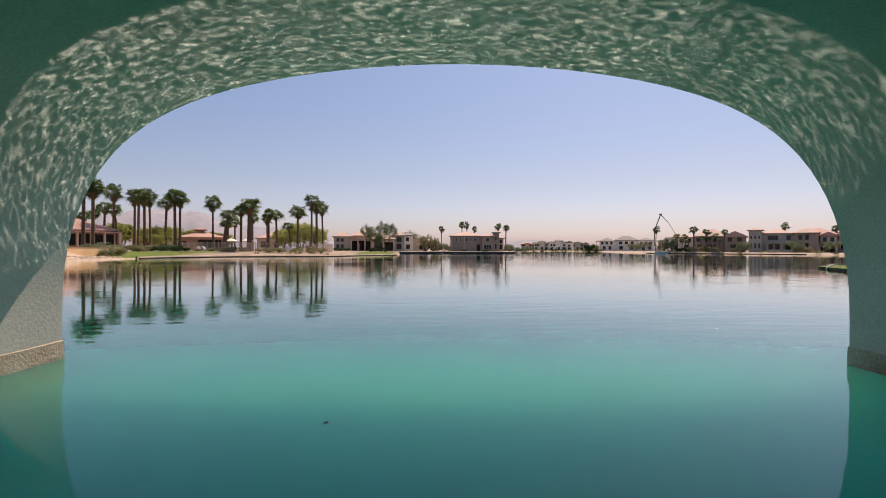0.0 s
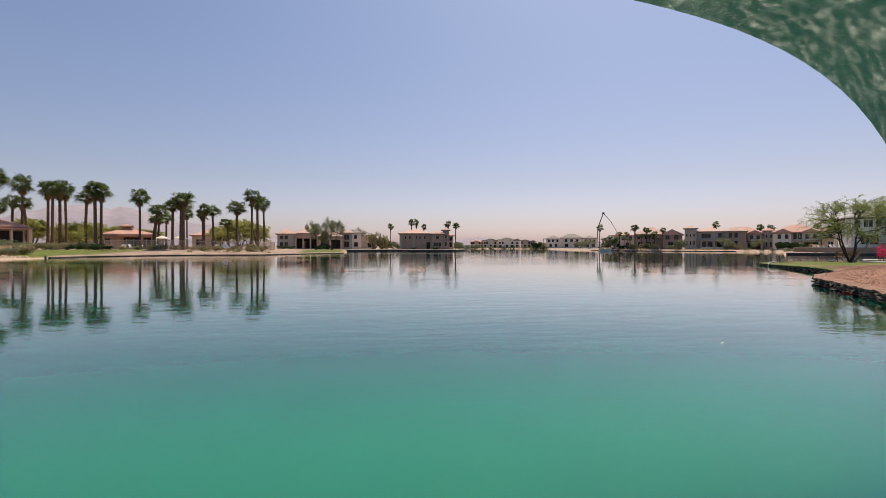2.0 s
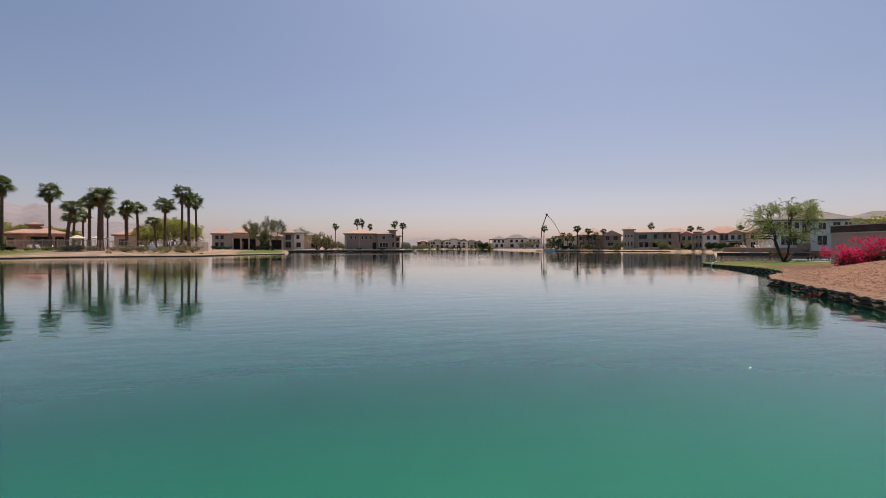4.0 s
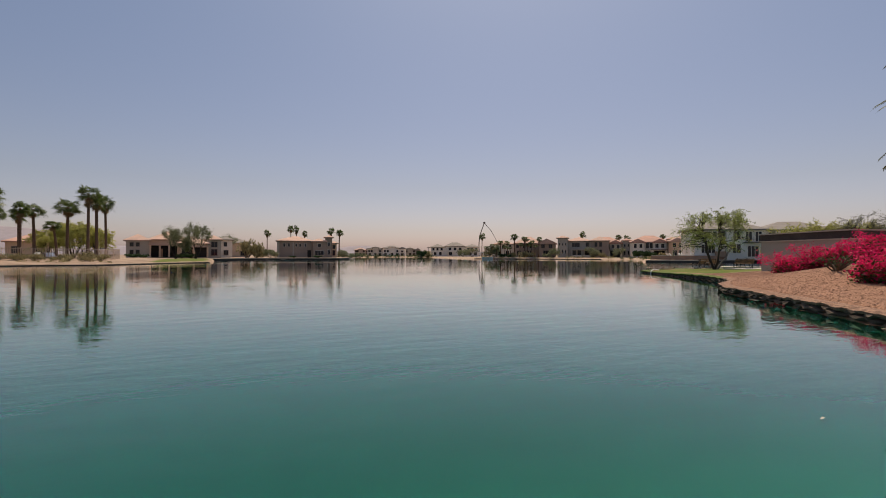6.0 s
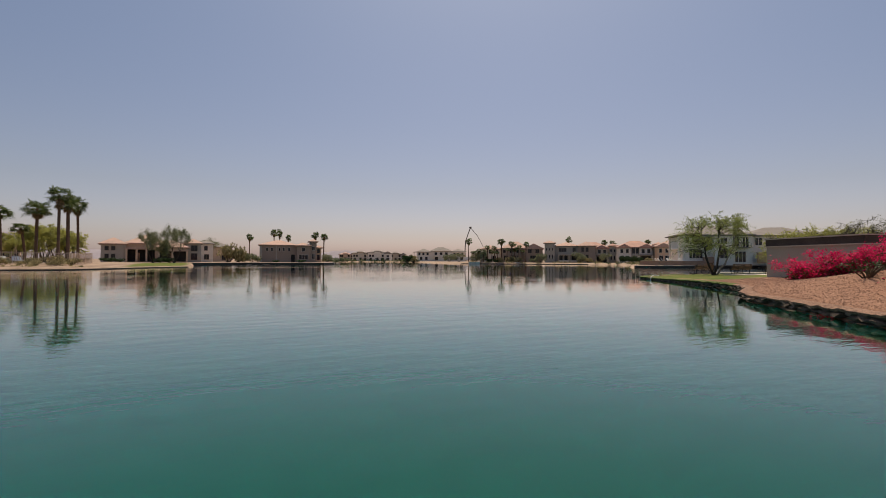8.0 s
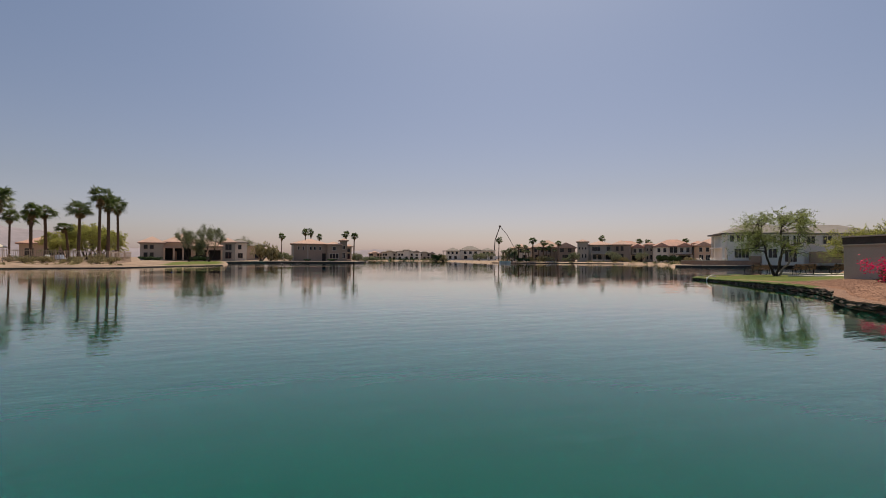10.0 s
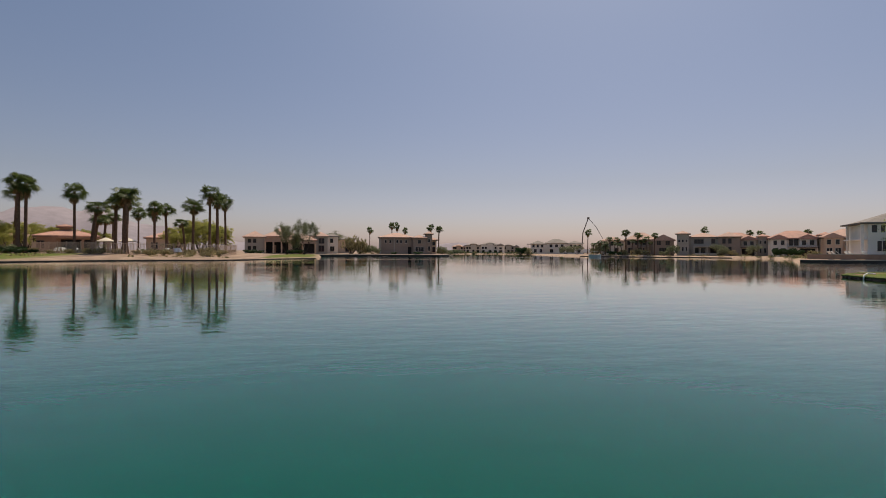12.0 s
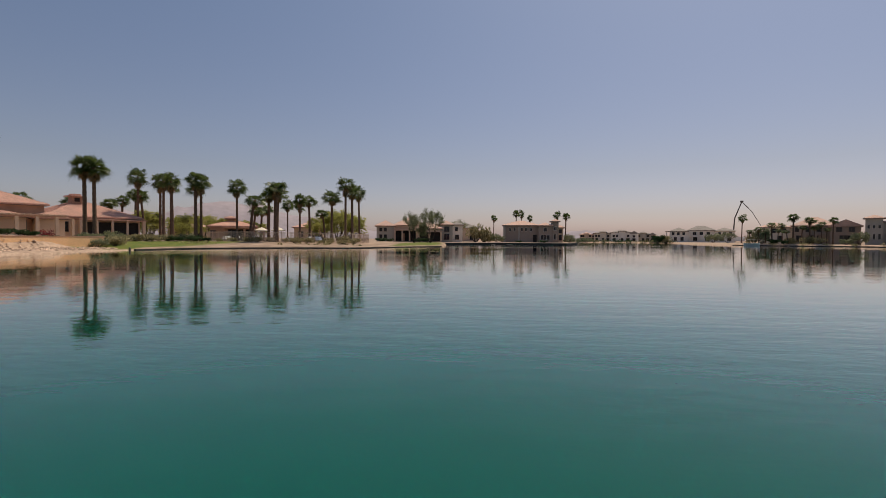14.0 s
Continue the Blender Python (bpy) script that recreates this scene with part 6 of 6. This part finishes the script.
north_shr = [(dry, -12.7, 118, 1.0, 1.3), (low, -9.4, 139, 1.4, 0.9), (low, -8.4, 138, 1.2, 0.9), (low, -5.0, 136, 1.2, 1.0), (low, -4.2, 137, 1.3, 1.0), (low, -11.2, 140, 1.3, 0.9), (dry, 1.0, 155, 2.6, 1.9), (dry, 2.0, 156, 2.4, 1.7), (mid_green, 3.4, 155, 1.5, 1.3), (mid_green, 4.0, 154, 1.2, 1.2), (dry, 2.6, 156, 1.3, 1.0)]
east_shr = [(low, 6.0, 150.5, 1.0, 0.7), (low, 8.6, 151, 1.2, 0.7), (mid_green, 12.2, 190, 1.6, 1.0), (mid_green, 13.3, 230, 1.8, 1.0), (mid_green, 11.3, 168, 1.4, 1.4), (low, 20.6, 260, 2.6, 1.6), (dry, 21.4, 262, 2.4, 1.5), (mid_green, 25.6, 240, 2.4, 1.2), (low, 30.2, 178, 1.3, 1.2), (dry, 31.2, 178, 1.4, 1.3), (low, 30.7, 176, 1.2, 1.0),
           (dry, 32.6, 178, 1.5, 1.4), (dry, 33.4, 178, 1.5, 1.2), (dry, 28.6, 182, 2.0, 1.8), (mid_green, 29.2, 181, 2.0, 1.7), (mid_green, 36.0, 177, 1.6, 1.6), (mid_green, 40.4, 178, 1.7, 1.3), (dry, 41.2, 178, 1.4, 1.2), (low, 44.6, 172, 1.7, 1.5), (low, 45.5, 171, 1.7, 1.5), (low, 46.3, 170, 1.5, 1.4), (dry, 47.5, 168, 1.4, 1.2), (mid_green, 35.2, 177, 1.2, 1.0)]
for i, (p, b, r, s, k) in enumerate(north_shr + east_shr):
    x, y = polar(b, r)
    put(p, x, y, 47 * i, s, k, group="shrubs by the houses", label="rounded shrub in front of a lakeside house")
far_tree = [(40.2, 180, 0.6), (26.6, 205, 0.6), (43.0, 178, 0.55)]
for i, (b, r, s) in enumerate(far_tree):
    x, y = polar(b, r)
    put(grey, x, y, 99 * i, s, 0.85, group="trees by the houses", label="small rounded tree by a lakeside house")
low.matrix_basis = pose(-47.4, 68.6, terrain_z(-47.4, 68.6), 0, 0, 20)
dry.matrix_basis = pose(-50.0, 82.0, terrain_z(-50.0, 82.0), 0, 0, 20)
mid_green.matrix_basis = pose(-46.0, 69.0, terrain_z(-46.0, 69.0), 0, 0, 20)
red_bush = shrub("bougainvillea", 1.1, 1.0, 1.7, 75, "redleaf", "dark red bougainvillea against the clubhouse wall", 600, 0.07)
set_down(red_bush, -53.0, 70.6)

# riprap under the terrace wall and scrub along the far shores
def shore_rocks():
    rng = np.random.default_rng(54)
    n = 1500
    y = rng.uniform(36, 66, n)
    x = -40.4 - 0.04 * (y - 36) + rng.normal(0, 1.2, n)
    d = lake_distance(x, y)
    keep = d > 0.9
    x, y, d = x[keep], y[keep], d[keep]
    z = land_height(x, y, d)
    lump = np.array([(1, 0, 0), (0.3, 0.9, 0.1), (-0.8, 0.5, 0), (-0.7, -0.6, 0.1), (0.4, -0.9, 0), (0.3, 0.2, 0.7), (-0.4, -0.1, 0.62)])
    tris = np.array([(0, 1, 5), (1, 6, 5), (1, 2, 6), (2, 3, 6), (3, 5, 6), (3, 4, 5), (4, 0, 5)])
    v, f = [], []
    for i in range(len(x)):
        a, s = rng.uniform(0, 6.28), rng.uniform(0.07, 0.24)
        p = lump * rng.uniform(0.75, 1.25, lump.shape) * s
        c, e = math.cos(a), math.sin(a)
        o = len(v)
        v.extend((x[i] + c * q[0] - e * q[1], y[i] + e * q[0] + c * q[1], z[i] + q[2] - 0.03) for q in p)
        f.extend(tuple(int(k) + o for k in t) for t in tris)
    tagged(new("riprap", mesh("riprap", v, f, M["rock"])), "pale tan riprap stones below the terrace wall", "stones", kind="stuff")


def shore_scrub(line, count, tall, deep, seed, leaf, label):
    rng = np.random.default_rng(seed)
    v, f = [], []
    for (x0, y0), (x1, y1) in zip(line, line[1:]):
        ln = math.hypot(x1 - x0, y1 - y0)
        nx, ny = (y1 - y0) / ln, -(x1 - x0) / ln
        if lake_distance(np.array([(x0 + x1) / 2 + nx]), np.array([(y0 + y1) / 2 + ny]))[0] < 0:
            nx, ny = -nx, -ny
        for c in range(max(1, int(ln * count))):
            t, w = rng.uniform(0, 1), rng.uniform(0.25, deep)
            h = tall * rng.uniform(0.35, 1.2)
            m = 34
            off = rng.normal(0, 1, (m, 3)) * np.array([h * 0.55, h * 0.55, h * 0.3])
            pts = np.array([x0 + (x1 - x0) * t + nx * w, y0 + (y1 - y0) * t + ny * w, 0.3 + h * 0.35]) + off
            leaves(v, f, pts, 0.13 * h + 0.05, rng, 1.5)
    tagged(new("shore_scrub", mesh("shore_scrub", v, f, M[leaf])), label, "scrub", kind="stuff")


shore_rocks()
shore_scrub([(97, 240), (90, 268), (70, 281), (48, 270), (40, 215)], 1.0, 1.5, 2.5, 55, "hedge", "dark green scrub along the far northern shore")
shore_scrub([(97, 240), (90, 268), (70, 281), (48, 270), (40, 215)], 0.7, 1.3, 2.0, 56, "dryleaf", "dry scrub along the far northern shore")
shore_scrub([(112, 128), (104.5, 136.6), (96, 146), (87, 152), (81, 160)], 0.8, 0.8, 4.0, 57, "dryleaf", "dry scrub between the quay and the houses")
shore_scrub([(83, 83.5), (93, 92), (105, 103), (113, 115), (112, 128)], 0.35, 0.8, 3.5, 59, "hedge", "dark green scrub on the eastern shore")
shore_scrub([(83, 83.5), (93, 92), (105, 103), (113, 115), (112, 128)], 0.9, 0.9, 5.0, 60, "dryleaf", "dry scrub on the eastern shore")
shore_scrub([(-45, 78), (-40, 83), (-35, 86.5), (-22, 88.5), (-15, 90)], 0.9, 0.55, 3.5, 58, "dryleaf", "low dry scrub before the pool fence")

# ---- concrete pump boom beyond the northern houses ----
crx, cry = polar(28.0, 300)
root = empty("pump_crane", pose(crx, cry, 0.6, 0, 0, -28))
v, f = [], []
tube(v, f, [Vector((-1.5, 0, 0)), Vector((-2.2, 0, 6)), Vector((-1.8, 0, 12.5)), Vector((1.2, 0, 21.0))], [0.35, 0.32, 0.3, 0.28], 6)
part("lower_boom", mesh("lower_boom", v, f, M["crane"]), root)
v, f = [], []
tube(v, f, [Vector((1.2, 0, 21.0)), Vector((5.5, 0, 16.0)), Vector((9.6, 0, 8.5)), Vector((10.0, 0, 5))], [0.2, 0.16, 0.12, 0.1], 6)
part("upper_boom", mesh("upper_boom", v, f, M["crane"]), root)
part("hinge", box("hinge", 0.5, 1.9, -0.4, 0.4, 20.6, 21.6, M["crane"], 0.1), root)
part("truck_body", box("truck_body", -5, 3, -1.3, 1.3, 0.6, 2.8, M["plastic"], 0.1), root)
tagged(root, "folded concrete pump boom rising behind the houses", "crane")
# moored boat and stones on the eastern quay
for b, r, l in ((28.3, 176, 4.0), (33.5, 178, 3.2)):
    x, y = polar(b, r)
    root = empty("moored_boat", pose(x, y, 0.0, 0, 0, -b + 5))
    v, f = [], []
    sec = [(-1, 0.55, 0.75), (-0.6, 0.95, 0.7), (0.3, 1.0, 0.7), (0.8, 0.6, 0.8), (1.0, 0.05, 0.9)]
    for t, w, z in sec:
        v += [(t * l / 2, -w, z), (t * l / 2, -w * 0.6, -0.1), (t * l / 2, w * 0.6, -0.1), (t * l / 2, w, z)]
    for i in range(len(sec) - 1):
        for k in range(3):
            a = i * 4 + k
            f.append((a, a + 1, a + 5, a + 4))
        f.append((i * 4 + 3, i * 4, i * 4 + 4, i * 4 + 7))
    f.append((0, 3, 2, 1))
    part("hull", mesh("hull", v, f, M["plastic"]), root)
    part("canopy", box("canopy", -l * 0.3, l * 0.2, -0.85, 0.85, 1.75, 1.84, M["canvas"], 0.03), root)
    for sx in (-0.28, 0.18):
        for sy in (-0.75, 0.75):
            part("post", box("post", l * sx - 0.02, l * sx + 0.02, sy - 0.02, sy + 0.02, 0.6, 1.75, M["trim"]), root)
    tagged(root, "small white moored boat at the quay", "boat", "moored boats")


# ---- mountains ----
def mountains():
    rng = np.random.default_rng(13)
    v, f = [], []
    reach = 3300
    n = 220
    for i in range(n + 1):
        b = -75 + 150 * i / n
        h = 30
        for c, w, a in ((-40, 9, 190), (-30, 7, 330), (-24, 6, 300), (-17, 5, 160), (-12, 6, 90), (12.5, 2.4, 110), (17, 5, 60), (-55, 12, 260)):
            h += a * math.exp(-((b - c) / w) ** 2)
        h *= 0.40 + 0.22 * noise.noise(Vector((b * 0.22, 0, 0))) + 0.05 * noise.noise(Vector((b * 0.9, 3, 0)))
        x, y = polar(b, reach)
        v += [(x * 0.86, y * 0.86, -5), (x * 0.94, y * 0.94, max(h, 8) * 0.5 + 12 * noise.noise(Vector((b * 0.8, 7, 0)))), (x, y, max(h, 8)), (x * 1.08, y * 1.08, -5)]
    for i in range(n):
        for k in range(3):
            a = 4 * i + k
            f.append((a, a + 4, a + 5, a + 1))
    tagged(new("backdrop_mountains", mesh("backdrop_mountains", v, f, M["mountain"], True)), "desert mountains with haze put into their rose-grey colour", "mountains", kind="structure")


mountains()
